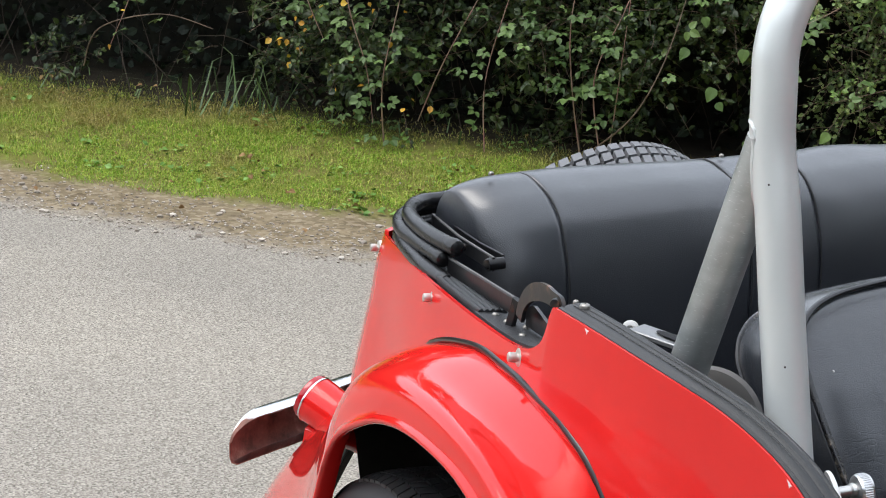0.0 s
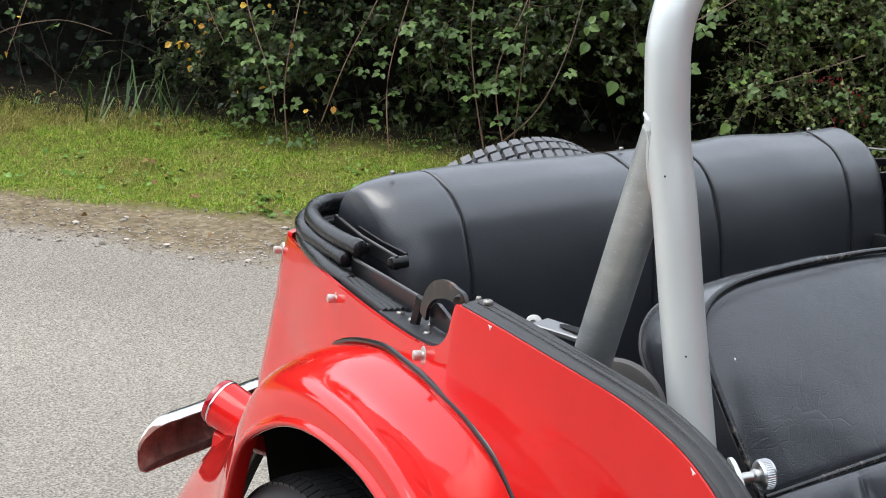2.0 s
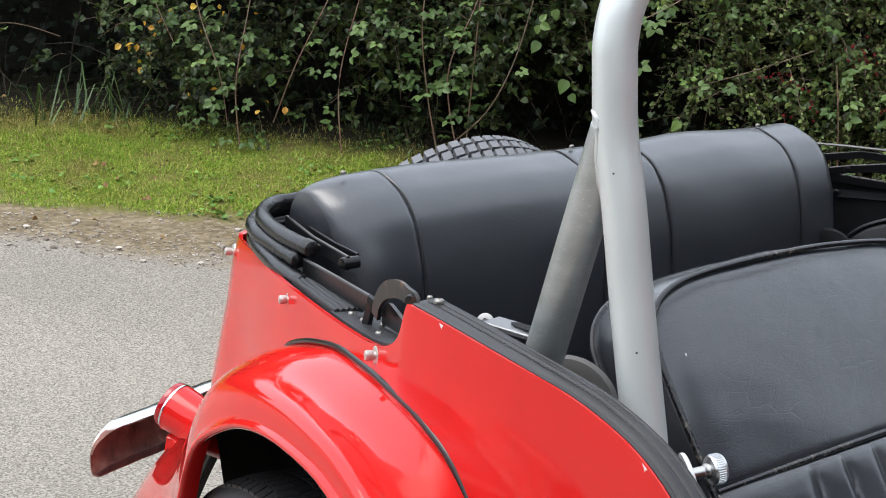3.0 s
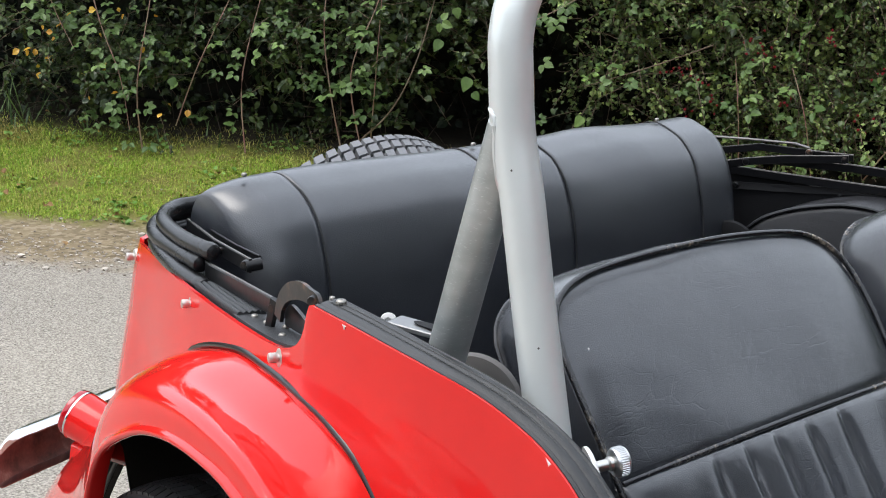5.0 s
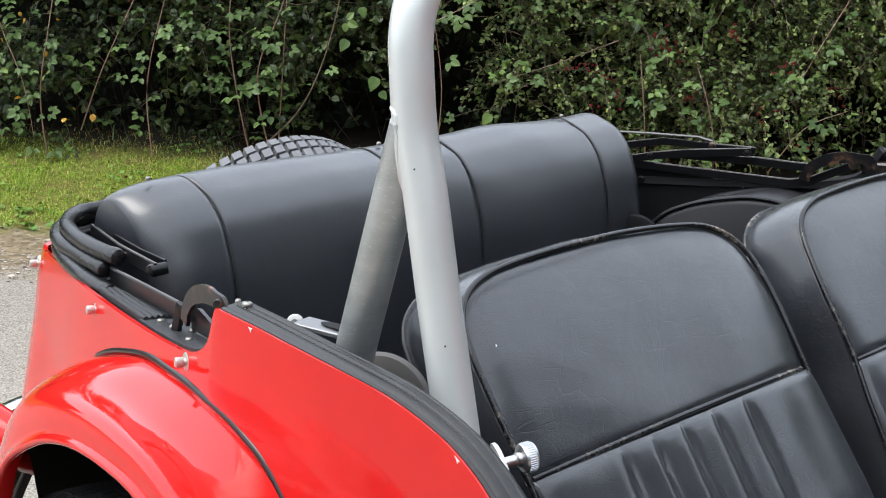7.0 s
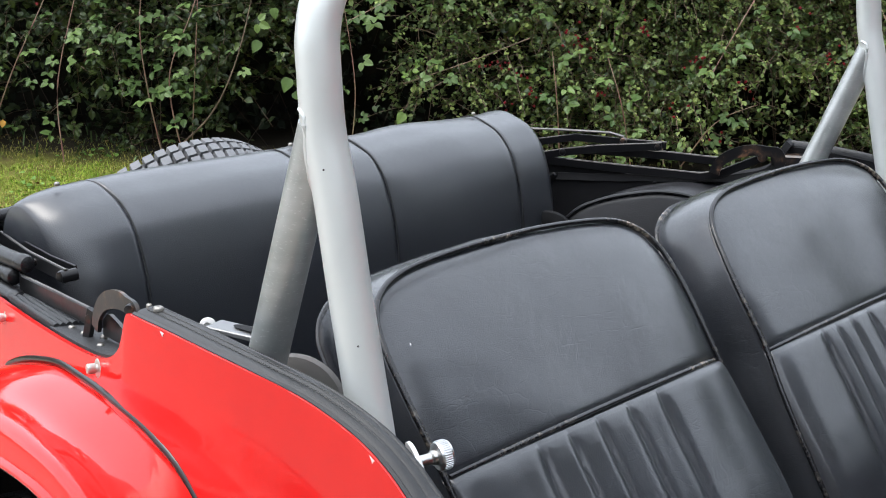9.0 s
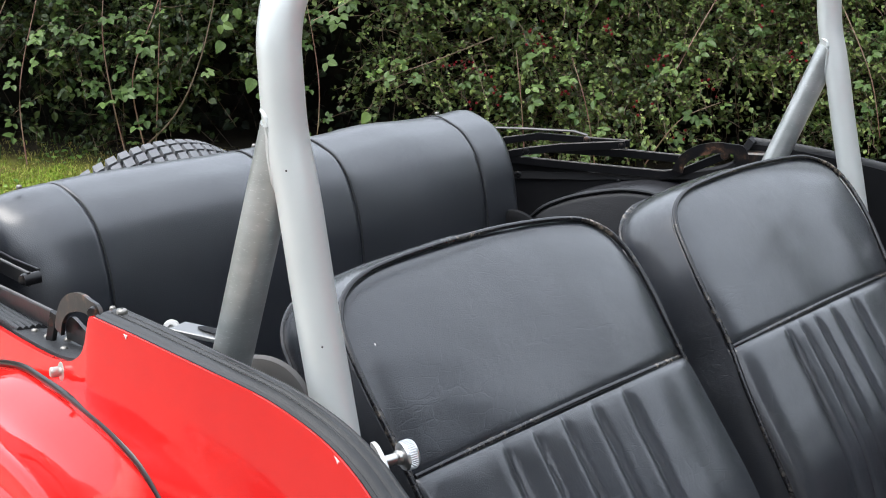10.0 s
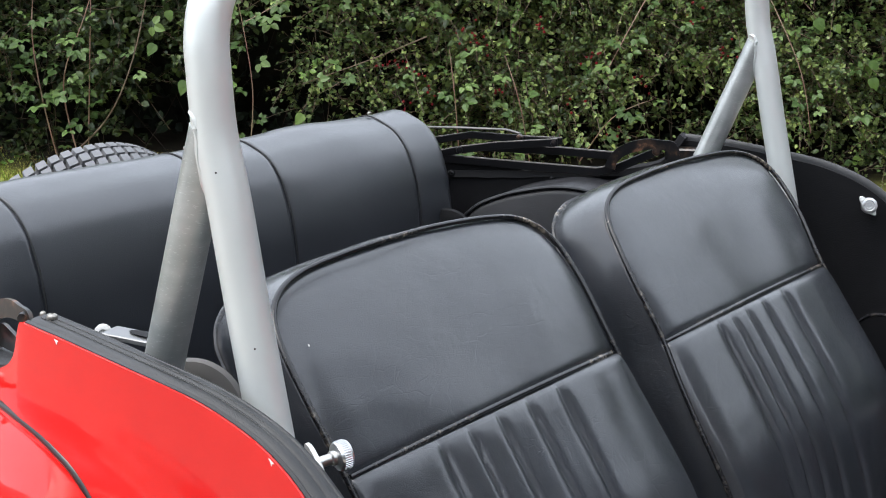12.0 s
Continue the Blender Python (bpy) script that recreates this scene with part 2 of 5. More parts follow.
def lathe(profile, n=24, m=None, bm=None):
    """Turned about z from (radius, height) pairs; m places it."""
    bm = bm or bmesh.new()
    rings = []
    for r, h in profile:
        rings.append([bm.verts.new((r * math.cos(2 * math.pi * k / n), r * math.sin(2 * math.pi * k / n), h)) for k in range(n)])
    for a, b in zip(rings, rings[1:]):
        for j in range(n):
            bm.faces.new((a[j], a[(j + 1) % n], b[(j + 1) % n], b[j]))
    bm.faces.new(rings[0][::-1])
    bm.faces.new(rings[-1])
    if m is not None:
        bm.transform(m)
    return bm


def interp(x, xs, vs):
    return float(np.interp(x, xs, vs))


# ---- ground: road, gravel margin and grass verge in one sheet ----
# The hedge line runs along ALONG; ACROSS counts the metres from the world's origin towards it.
ALONG, ACROSS = Vector((0.8, 0.6, 0)), Vector((-0.6, 0.8, 0))
HEDGE_AT = 4.2


def bank(s):
    k = min(max((s - 3.2) / 1.3, 0.0), 1.0)
    return 0.16 * k * k * (3 - 2 * k)


def ground_z(r, s):
    z = bank(s)
    if s > 2.9:
        z += 0.02 * min((s - 2.9) / 0.5, 1) * noise.noise((r * 1.7, s * 1.7, 3.0))
    return z


def on_hedge(r, s, z=0.0):
    p = ALONG * r + ACROSS * s
    return Vector((p.x, p.y, z))


def ground_material():
    m = mat("road_and_verge", (0.2, 0.19, 0.18), 0.9, 0.0, 0.0, 0.25)
    geo = nd(m, "ShaderNodeNewGeometry")
    dot = nd(m, "ShaderNodeVectorMath")
    dot.operation = "DOT_PRODUCT"
    link(m, geo.outputs["Position"], dot.inputs[0])
    dot.inputs[1].default_value = ACROSS
    s = dot.outputs["Value"]
    v = geo.outputs["Position"]
    wob = math_node(m, "SUBTRACT", noise_of(m, 1.6, 6, 0.65, v), 0.5)
    fine = math_node(m, "SUBTRACT", noise_of(m, 12, 5, 0.7, v), 0.5)
    s2 = math_node(m, "ADD", s, math_node(m, "ADD", math_node(m, "MULTIPLY", wob, 0.5), math_node(m, "MULTIPLY", fine, 0.3)))
    # asphalt: pale worn chippings
    vor = nd(m, "ShaderNodeTexVoronoi", Scale=250.0)
    link(m, v, vor.inputs["Vector"])
    chip = ramp(m, vor.outputs["Color"], [(0.1, (0.165, 0.151, 0.130)), (0.5, (0.285, 0.261, 0.226)), (0.95, (0.42, 0.388, 0.338))])
    patch = ramp(m, noise_of(m, 0.9, 5, 0.6, v), [(0.3, (0.86, 0.86, 0.86)), (0.7, (1.08, 1.07, 1.05))])
    asphalt = mix(m, 1.0, chip, patch, "MULTIPLY")
    speck = ramp(m, noise_of(m, 170, 2, 0.6, v), [(0.34, (0.50, 0.49, 0.48)), (0.48, (1.04, 1.04, 1.04))])
    asphalt = mix(m, 1.0, asphalt, speck, "MULTIPLY")
    # margin: earth with grit
    vor2 = nd(m, "ShaderNodeTexVoronoi", Scale=55.0)
    link(m, v, vor2.inputs["Vector"])
    grit = ramp(m, vor2.outputs["Color"], [(0.15, (0.10, 0.075, 0.043)), (0.6, (0.24, 0.19, 0.12)), (0.95, (0.42, 0.36, 0.27))])
    soil = ramp(m, noise_of(m, 7, 6, 0.65, v), [(0.35, (0.105, 0.077, 0.042)), (0.7, (0.29, 0.235, 0.15))])
    earth = mix(m, 0.5, grit, soil)
    # verge floor under the grass, much darker towards the hedge
    turf = ramp(m, noise_of(m, 9, 6, 0.7, v), [(0.3, (0.12, 0.085, 0.035)), (0.55, (0.15, 0.16, 0.03)), (0.75, (0.19, 0.23, 0.04))])
    hedge_floor = ramp(m, noise_of(m, 14, 6, 0.7, v), [(0.35, (0.014, 0.011, 0.007)), (0.7, (0.040, 0.032, 0.018))])
    f1 = ramp(m, math_node(m, "SUBTRACT", s2, 2.3), [(0.5, (0, 0, 0)), (0.66, (1, 1, 1))])
    f2 = ramp(m, math_node(m, "SUBTRACT", s2, 2.8), [(0.46, (0, 0, 0)), (0.60, (1, 1, 1))])
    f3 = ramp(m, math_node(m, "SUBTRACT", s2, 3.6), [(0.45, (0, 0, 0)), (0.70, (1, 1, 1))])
    col = mix(m, f1, asphalt, earth)
    col = mix(m, f2, col, turf)
    col = mix(m, f3, col, hedge_floor)
    link(m, col, bsdf(m).inputs["Base Color"])
    h = math_node(m, "ADD", math_node(m, "MULTIPLY", vor.outputs["Distance"], 0.35), math_node(m, "MULTIPLY", noise_of(m, 75, 4, 0.7, v), 0.6))
    bump(m, h, 0.6, 0.006)
    return m


def build_ground():
    rs = sorted({*np.linspace(-8, 6, 71).round(3), -1500, -400, -100, -30, -14, 12, 30, 100, 400, 1500})
    ss = sorted({*np.linspace(2.6, 6, 35).round(3), -1500, -400, -100, -30, -8, -3, 0, 1.5, 8, 12, 30, 100, 400, 1500})
    bm = loft([[on_hedge(r, s, ground_z(r, s)) for s in ss] for r in rs])
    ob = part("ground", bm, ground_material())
    tagged(ob, "pale worn asphalt road with a gravelly earth margin and grass verge", "ground", kind="structure")
    return ob


build_ground()

# ---- the car's open rear body ----
# x runs forward along the car, y to its far side; the car's middle lies at MID.
MID = 0.14
FAR_X, FAR_Z = -0.09, -0.03   # the far side stands a little back and lower
SIDE_X = (-1.30, -0.81, -0.54, -0.243, -0.10, 0.15, 0.40, 1.10)
SIDE_Y = (-0.18, -0.35, -0.469, -0.587, -0.625, -0.645, -0.655, -0.60)
TOP = ((-0.95, 0.775), (-0.79, 0.784), (-0.60, 0.795), (-0.444, 0.806), (-0.365, 0.8125), (-0.29, 0.8195), (-0.2425, 0.8255), (-0.207, 0.834), (-0.184, 0.847), (-0.174, 0.862), (-0.1685, 0.879),
       (-0.164, 0.889), (-0.155, 0.8902), (-0.10, 0.889), (-0.04, 0.8848), (0.022, 0.8792), (0.072, 0.8735), (0.11, 0.8648), (0.141, 0.8545), (0.166, 0.842), (0.194, 0.8225), (0.25, 0.776), (0.30, 0.72), (0.34, 0.65), (0.37, 0.56))


FLIP = Matrix.Translation((FAR_X, 2 * MID, FAR_Z)) @ Matrix.Diagonal((1, -1, 1, 1))


SIDE_LINE = curve_pts([(x, y, 0) for x, y in zip(SIDE_X, SIDE_Y)], 8)
TOP_LINE = curve_pts([(x, 0, z) for x, z in TOP], 6)
SIDE_XS, SIDE_YS = [p.x for p in SIDE_LINE], [p.y for p in SIDE_LINE]
TOP_XS, TOP_ZS = list(np.maximum.accumulate([p.x for p in TOP_LINE])), [p.z for p in TOP_LINE]


def side_y(x):
    return interp(x, SIDE_XS, SIDE_YS)


def top_z(x):
    return interp(x, TOP_XS, TOP_ZS)


# a soft swage pressed into the side, above the wing
SWAGE_X, SWAGE_Z = (-0.24, -0.167, -0.089, -0.043, -0.003, 0.028, 0.10, 0.17), (0.822, 0.836, 0.834, 0.818, 0.798, 0.779, 0.715, 0.62)


def swage(x, z):
    if x < -0.2 or x > 0.17:
        return 0.0
    d = (interp(x, SWAGE_X, SWAGE_Z) - z) / 0.010
    k = min(max(d + 0.5, 0.0), 1.0)
    return 0.0020 * k * k * (3 - 2 * k) * min(1.0, (x + 0.2) / 0.08)


car = thing("vintage_roadster", "red open-topped vintage roadster with black leather interior, parked on the road", "car")


def outline():
    """The tub's plan, from the near door round the tail to the far door: (x, y, lean)."""
    xs = list(np.linspace(0.37, -0.145, 70)) + [-0.152, -0.157, -0.161, -0.164, -0.166, -0.1685, -0.171, -0.174, -0.179, -0.184, -0.190, -0.198, -0.207, -0.218, -0.23]
    xs += list(np.linspace(-0.2425, -0.75, 34))
    near = [(x, side_y(x), 0.0 if x > -0.42 else (-0.42 - x) / 0.36) for x in xs]
    corner = [(-0.775, -0.362, 0.95), (-0.795, -0.347, 1.0), (-0.808, -0.325, 1.0), (-0.815, -0.295, 1.0), (-0.820, -0.25, 1.0)]
    rear = [(-0.835 - 0.012 * math.cos((y - MID) / 0.4 * 1.5), y, 1.0) for y in np.linspace(-0.18, 2 * MID + 0.18, 9)]
    ends = [(*q, 0.0) for q in near + corner]
    tail = [(*q, 0.5) for q in rear]
    mirror = [(x, 2 * MID - y, k, 1.0) for x, y, k in reversed(near + corner)]
    return ends + tail + mirror


def tub(inset=0.0, drop=0.0, floor_z=0.30, levels=10):
    plan = outline()
    rows = []
    for i, (x, y, k, side) in enumerate(plan):
        a, b = plan[max(i - 1, 0)], plan[min(i + 1, len(plan) - 1)]
        t = Vector((b[0] - a[0], b[1] - a[1], 0)).normalized()
        inward = Vector((t.y, -t.x, 0)) * -1
        if inward.dot(Vector((-0.2 - x, MID - y, 0))) < 0:
            inward.negate()
        zt = top_z(x) - drop + FAR_Z * side
        row = []
        for j in range(levels + 1):
            f = j / levels
            z = zt + (floor_z + 0.27 * k - zt) * f ** 1.2
            q = Vector((x + FAR_X * side, y, z)) + inward * inset
            q.x -= 0.24 * k * (zt - z)
            bulge = 0.002 * math.sin(min(f * 2.2, 1) * math.pi)
            row.append(q - inward * (bulge + (swage(x, z) if side == 0.0 else 0.0)))
        rows.append(row)
    return rows


body = part("body", shell(loft(tub(levels=40)), -0.006), M_RED, car, "glossy red painted steel body tub", 50)
part("interior_lining", shell(loft(tub(0.014, 0.004)), 0.004), M_LINER, car, "black vinyl interior lining", 50)

# floor of the tub
bm = loft([[Vector((x, y, 0.32)) for y in (side_y(x) + 0.02, MID, 2 * MID - side_y(x) - 0.02)] for x in np.linspace(-0.95, 1.05, 10)])
part("floor_pan", shell(bm, 0.01), M_LINER, car, "black carpeted floor")

# unseen doors, scuttle and dashboard, added to close the cockpit and shade the seats
for flip in (False, True):
    rows = []
    for x in np.linspace(0.375, 1.08, 12):
        zt = 0.60 + min(0.22, 0.25 * max(0.0, (x - 0.42) / 0.2) ** 2) - 0.04 * max(0.0, (0.5 - x) / 0.13)
        rows.append([Vector((x, side_y(x), z)) for z in (zt, zt - 0.03, 0.48, 0.40, 0.30)])
    bm = loft(rows)
    trim = loft([[v + Vector((0, 0.03, 0.002)) for v in row] for row in rows])
    cap = sweep([(row[0] + Vector((0, 0.017, 0.006))) for row in rows], [(0.022, -0.012), (0.02, 0.004), (0.01, 0.012), (-0.01, 0.012), (-0.02, 0.004), (-0.022, -0.012)])
    for b in (bm, trim, cap):
        if flip:
            b.transform(FLIP)
    door = part("door", shell(bm, 0.004), M_RED, car, "low-cut red door, added out of view", 50)
    part("door_trim", shell(trim, 0.004), M_LINER, door, "black vinyl door trim", 50)
    part("door_capping", cap, M_TRIM, door, "padded black door capping", 50)
rows = []
for x, k in ((0.59, 0.985), (0.60, 1.0), (1.1, 1.0), (1.6, 0.9)):
    rows.append([Vector((x, MID + 0.74 * k * math.sin(a), 0.42 + 0.50 * k * max(math.cos(a), 0.0) ** 0.4 if math.cos(a) > 0 else 0.42 + 0.46 * math.cos(a) * 0.25)) for a in np.linspace(-1.9, 1.9, 24)])
part("scuttle", shell(loft(rows), 0.006), M_RED, car, "red painted scuttle, added out of view to shade the seats", 50)
bm = loft([[Vector((0.615, MID + 0.72 * math.sin(a), 0.40 + 0.50 * max(math.cos(a), 0.0) ** 0.4)) for a in np.linspace(-1.57, 1.57, 16)], [Vector((0.615, MID + 0.72 * math.sin(a), 0.30)) for a in np.linspace(-1.57, 1.57, 16)]])
part("dashboard", shell(bm, 0.02), M_LINER, car, "black dashboard, added out of view to shade the seats")


# ---- rear wing, wheel ----
LIP = [(0.13, 0.40), (0.08, 0.58), (-0.03, 0.70), (-0.12, 0.740), (-0.216, 0.744), (-0.304, 0.732), (-0.381, 0.704), (-0.462, 0.652), (-0.505, 0.57), (-0.53, 0.47), (-0.545, 0.36), (-0.555, 0.25)]
BEAD = [(0.10, 0.42), (0.04, 0.62), (-0.054, 0.746), (-0.114, 0.783), (-0.185, 0.795), (-0.266, 0.794), (-0.355, 0.783), (-0.50, 0.735), (-0.62, 0.655), (-0.74, 0.56), (-0.88, 0.44), (-1.0, 0.30)]
CREST = [(0.16, 0.42), (0.10, 0.61), (0.0, 0.715), (-0.08, 0.754), (-0.17, 0.771), (-0.27, 0.778), (-0.38, 0.774), (-0.51, 0.728), (-0.64, 0.648), (-0.77, 0.55), (-0.92, 0.43), (-1.05, 0.30)]
CREST_OUT = [0.6, 0.62, 0.64, 0.62, 0.58, 0.52, 0.44, 0.36, 0.28, 0.26, 0.25, 0.25]


def lip_y(x):
    return -0.70 - 0.2867 * (x + 0.25)


def wing_sections():
    secs = []
    for (lx, lz), (bx, bz), (cx, cz), k in zip(LIP, BEAD, CREST, CREST_OUT):
        b = Vector((bx, side_y(bx) + 0.004 - swage(bx, bz), bz))
        away = Vector((lx + 0.22, 0, lz - 0.38)).normalized() * 0.011
        l = Vector((lx, lip_y(lx), lz)) + away
        c = Vector((cx, b.y + (l.y - b.y) * k, cz))
        d = c.lerp(l, 0.62) + (c - b).normalized() * 0.0 + Vector((0, -0.014, 0.022 if lz > 0.55 else 0.008))
        secs.append([b, c, d, l])
    return secs


def build_wing(flip=False):
    secs = wing_sections()
    cols = [curve_pts([s[k] for s in secs], 4) for k in range(4)]
    rows = []
    for b, c, d, l in zip(*cols):
        row = curve_pts([b, c, d, l], 5)
        out = (l - d).normalized()
        inn = Vector((0.0, 1.0, 0.0))
        # rolled lip
        for k in range(1, 6):
            a = math.pi * k / 5
            row.append(l + Vector((0, -0.007, 0)) * math.sin(a) + out * 0.006 * (1 - math.cos(a)) + inn * 0.004 * k / 5)
        row.append(row[-1] + Vector((0, 0.02, 0.012)))
        rows.append(row)
    bm = shell(loft(rows), 0.0025)
    if flip:
        bm.transform(FLIP)
    return bm


def build_underside(flip=False):
    secs = wing_sections()
    cols = [curve_pts([s[k] for s in secs], 4) for k in range(4)]
    hub = Vector((-0.22, -0.5, 0.30))
    rows = []
    for b, c, d, l in zip(*cols):
        row = curve_pts([b, c, d, l + Vector((0, 0.006, 0.004))], 5)
        rows.append([q + (Vector((hub.x, q.y + 0.1, hub.z)) - q).normalized() * 0.007 for q in row])
    bm = loft(rows)
    if flip:
        bm.transform(FLIP)
    return bm


def build_bead(flip=False):
    pts = curve_pts([(x, side_y(x) - 0.0060 - swage(x, z), z + 0.003) for x, z in BEAD], 5)
    if flip:
        pts = [FLIP @ p for p in pts]
    return sweep(pts, circle(0.0042, 12))


for flip in (False, True):
    wing = part("rear_wing", build_wing(flip), M_RED, car, "bulbous red painted rear wing", 60)
    part("wing_beading", build_bead(flip), M_BEAD, wing, "black rubber beading")
    part("wing_underside", build_underside(flip), M_UNDER, wing, "dirty black underside", 60)


def tyre_bm(r, w, n=48):
    prof = [(r - 0.115, -w * 0.42), (r - 0.06, -w * 0.5), (r - 0.02, -w * 0.47), (r - 0.004, -w * 0.36), (r, -w * 0.18), (r + 0.001, 0), (r, w * 0.18),
            (r - 0.004, w * 0.36), (r - 0.02, w * 0.47), (r - 0.06, w * 0.5), (r - 0.115, w * 0.42)]
    return lathe(prof, n)


def tread_bm(r, w, blocks=64, rows=5, gap=0.28, stagger=0.5):
    """Raised tread blocks round a tyre whose axis is z."""
    bm = bmesh.new()
    for j in range(rows):
        y0 = -w * 0.4 + w * 0.8 * j / rows
        y1 = y0 + w * 0.8 / rows * (1 - gap * 0.75)
        for i in range(blocks):
            a0 = 2 * math.pi * (i + stagger * (j % 2) + (0.3 * j if stagger == 0 else 0.0)) / blocks
            a1 = a0 + 2 * math.pi / blocks * (1 - gap)
            sk = 2 * math.pi / blocks * 0.30 * (1 if j % 2 or stagger == 0 else -1)
            vs = []
            for rr in (r - 0.006, r + 0.004):
                for a, y in ((a0, y0), (a1, y0), (a1 + sk, y1), (a0 + sk, y1)):
                    fall = 0.010 * (abs(y) / (w * 0.4)) ** 3
                    vs.append(bm.verts.new(((rr - fall) * math.cos(a), (rr - fall) * math.sin(a), y)))
            for q in ((4, 5, 6, 7), (0, 1, 5, 4), (1, 2, 6, 5), (2, 3, 7, 6), (3, 0, 4, 7)):
                bm.faces.new([vs[k] for k in q])
    return bm


def build_wheel(name, m, tread, label):
    tyre = part(name, tyre_bm(0.320, 0.165), M_RUBBER, car, label, 60)
    tyre.matrix_basis = m
    part("tread", tread, M_RUBBER, tyre, "moulded tread blocks", 30)
    rim = lathe([(0.03, -0.05), (0.06, -0.06), (0.12, -0.045), (0.17, -0.05), (0.19, -0.075), (0.208, -0.08), (0.21, 0.07), (0.18, 0.06), (0.05, 0.02)], 40)
    part("rim", rim, M_CHROME, tyre, "steel rim")
    return tyre


for flip in (False, True):
    y = -0.59 if not flip else 2 * MID + 0.59
    build_wheel("rear_tyre", pose(-0.305, y, 0.325, 90, 0, 16 if flip else -16), tread_bm(0.320, 0.165, 110, 7, 0.16), "black rubber road tyre")


# plain bonnet and front wheels, which close the car ahead of the cockpit
rows = []
for x, k, h in ((1.6, 0.9, 0.46), (1.75, 0.62, 0.46), (2.3, 0.50, 0.42), (2.75, 0.42, 0.36), (2.78, 0.40, 0.34), (2.79, 0.02, 0.10)):
    rows.append([Vector((x, MID + 0.74 * k * math.sin(a), 0.42 + h * max(math.cos(a), 0.0) ** 0.5 - 0.08 * max(-math.cos(a), 0.0))) for a in np.linspace(-1.9, 1.9, 24)])
part("bonnet", shell(loft(rows), 0.004), M_RED, car, "plain red bonnet", 50)
for y in (-0.47, 2 * MID + 0.47):
    build_wheel("front_tyre", pose(2.15, y, 0.325, 90, 0, 0), tread_bm(0.320, 0.165, 60, 5, 0.2), "black rubber road tyre")


# ---- rear bench cover ----
BENCH = [(-0.69, 0.60), (-0.70, 0.72), (-0.702, 0.81), (-0.697, 0.857), (-0.678, 0.881), (-0.65, 0.8865), (-0.621, 0.878), (-0.598, 0.866), (-0.577, 0.843), (-0.563, 0.814), (-0.552, 0.782), (-0.544, 0.74), (-0.537, 0.68), (-0.530, 0.60), (-0.52, 0.46)]
B_NEAR, B_FAR = -0.346, 0.662
SEAMS = (-0.244, 0.092, 0.238, 0.555)


def build_bench():
    prof = curve_pts([(x, 0, z) for x, z in BENCH], 4)
    ys = [B_NEAR + 0.105 * (k / 14) ** 1.8 for k in range(15)] + [B_FAR - 0.06 * (k / 12) ** 1.8 for k in range(13)]
    for s in SEAMS:
        ys += [s - 0.03, s - 0.010, s - 0.005, s - 0.0025, s, s + 0.0025, s + 0.005, s + 0.010, s + 0.03]
    ys += list(np.linspace(-0.2, 0.06, 10)) + list(np.linspace(0.28, 0.54, 10))
    ys = sorted(ys)
    rows = []
    for y in ys:
        n, f = y - B_NEAR, B_FAR - y
        # the near end runs back in a wide curve, the far end in a tight one
        wide = math.sqrt(max(0.0, 1 - (1 - min(n / 0.10, 1)) ** 2))
        tight = math.sqrt(max(0.0, 1 - (1 - min(f / 0.030, 1)) ** 2))
        corner = math.sqrt(max(0.0, 1 - (1 - min(n / 0.060, 1)) ** 2))
        kx = min(0.66 + 0.34 * wide, 0.80 + 0.20 * tight)
        drop = 0.010 * (1 - min(n / 0.10, 1)) + 0.012 * (1 - corner) + 0.020 * (1 - tight)
        groove = sum(0.0030 * math.exp(-((y - s) / 0.0025) ** 2) for s in SEAMS)
        puff = 0.0025 * min(min(abs(y - s) for s in SEAMS) / 0.12, 1)
        row = []
        for p in prof:
            dn = Vector((p.x + 0.63, 0, p.z - 0.70)).normalized()
            q = Vector((-0.700 + (p.x + 0.700) * kx, y, p.z - drop * min(max((p.z - 0.6) / 0.28, 0.0), 1.0)))
            q += dn * (puff * min(wide, tight) - groove)
            q += dn * 0.0035 * noise.noise((y * 6, p.x * 8, p.z * 8))
            q += dn * 0.0012 * noise.noise((y * 22, p.x * 20, p.z * 20))
            row.append(q)
        rows.append(row)
    return loft(rows, closed=True, caps=True)


bench = part("rear_bench_cover", build_bench(), M_BENCH, car, "padded black vinyl rear seat cover with stitched seams", 75)
prof = curve_pts([(x, 0, z) for x, z in BENCH], 4)
for s in SEAMS:
    pts = [Vector((p.x + (p.x + 0.655) * 0.01 - 0.001, s + 0.002, p.z - 0.001)) for p in prof[8:]]
    part("seam_piping", sweep(pts, circle(0.0011, 6)), M_RUBBER, bench, "thin black piping")


# ---- front seats ----
RECLINE = math.atan(0.65)
SEAT_SHAPE = [(-0.262, -0.42), (-0.262, -0.25), (-0.262, -0.05), (-0.264, 0.05), (-0.264, 0.097), (-0.259, 0.146), (-0.248, 0.183), (-0.231, 0.205), (-0.207, 0.220), (-0.178, 0.229), (-0.143, 0.234), (-0.084, 0.2375), (-0.011, 0.239),
              (0.076, 0.238), (0.165, 0.232), (0.222, 0.224), (0.252, 0.213), (0.273, 0.196), (0.284, 0.171), (0.286, 0.142), (0.283, 0.106), (0.278, 0.065), (0.276, 0.02), (0.277, -0.05), (0.278, -0.2), (0.278, -0.42)]
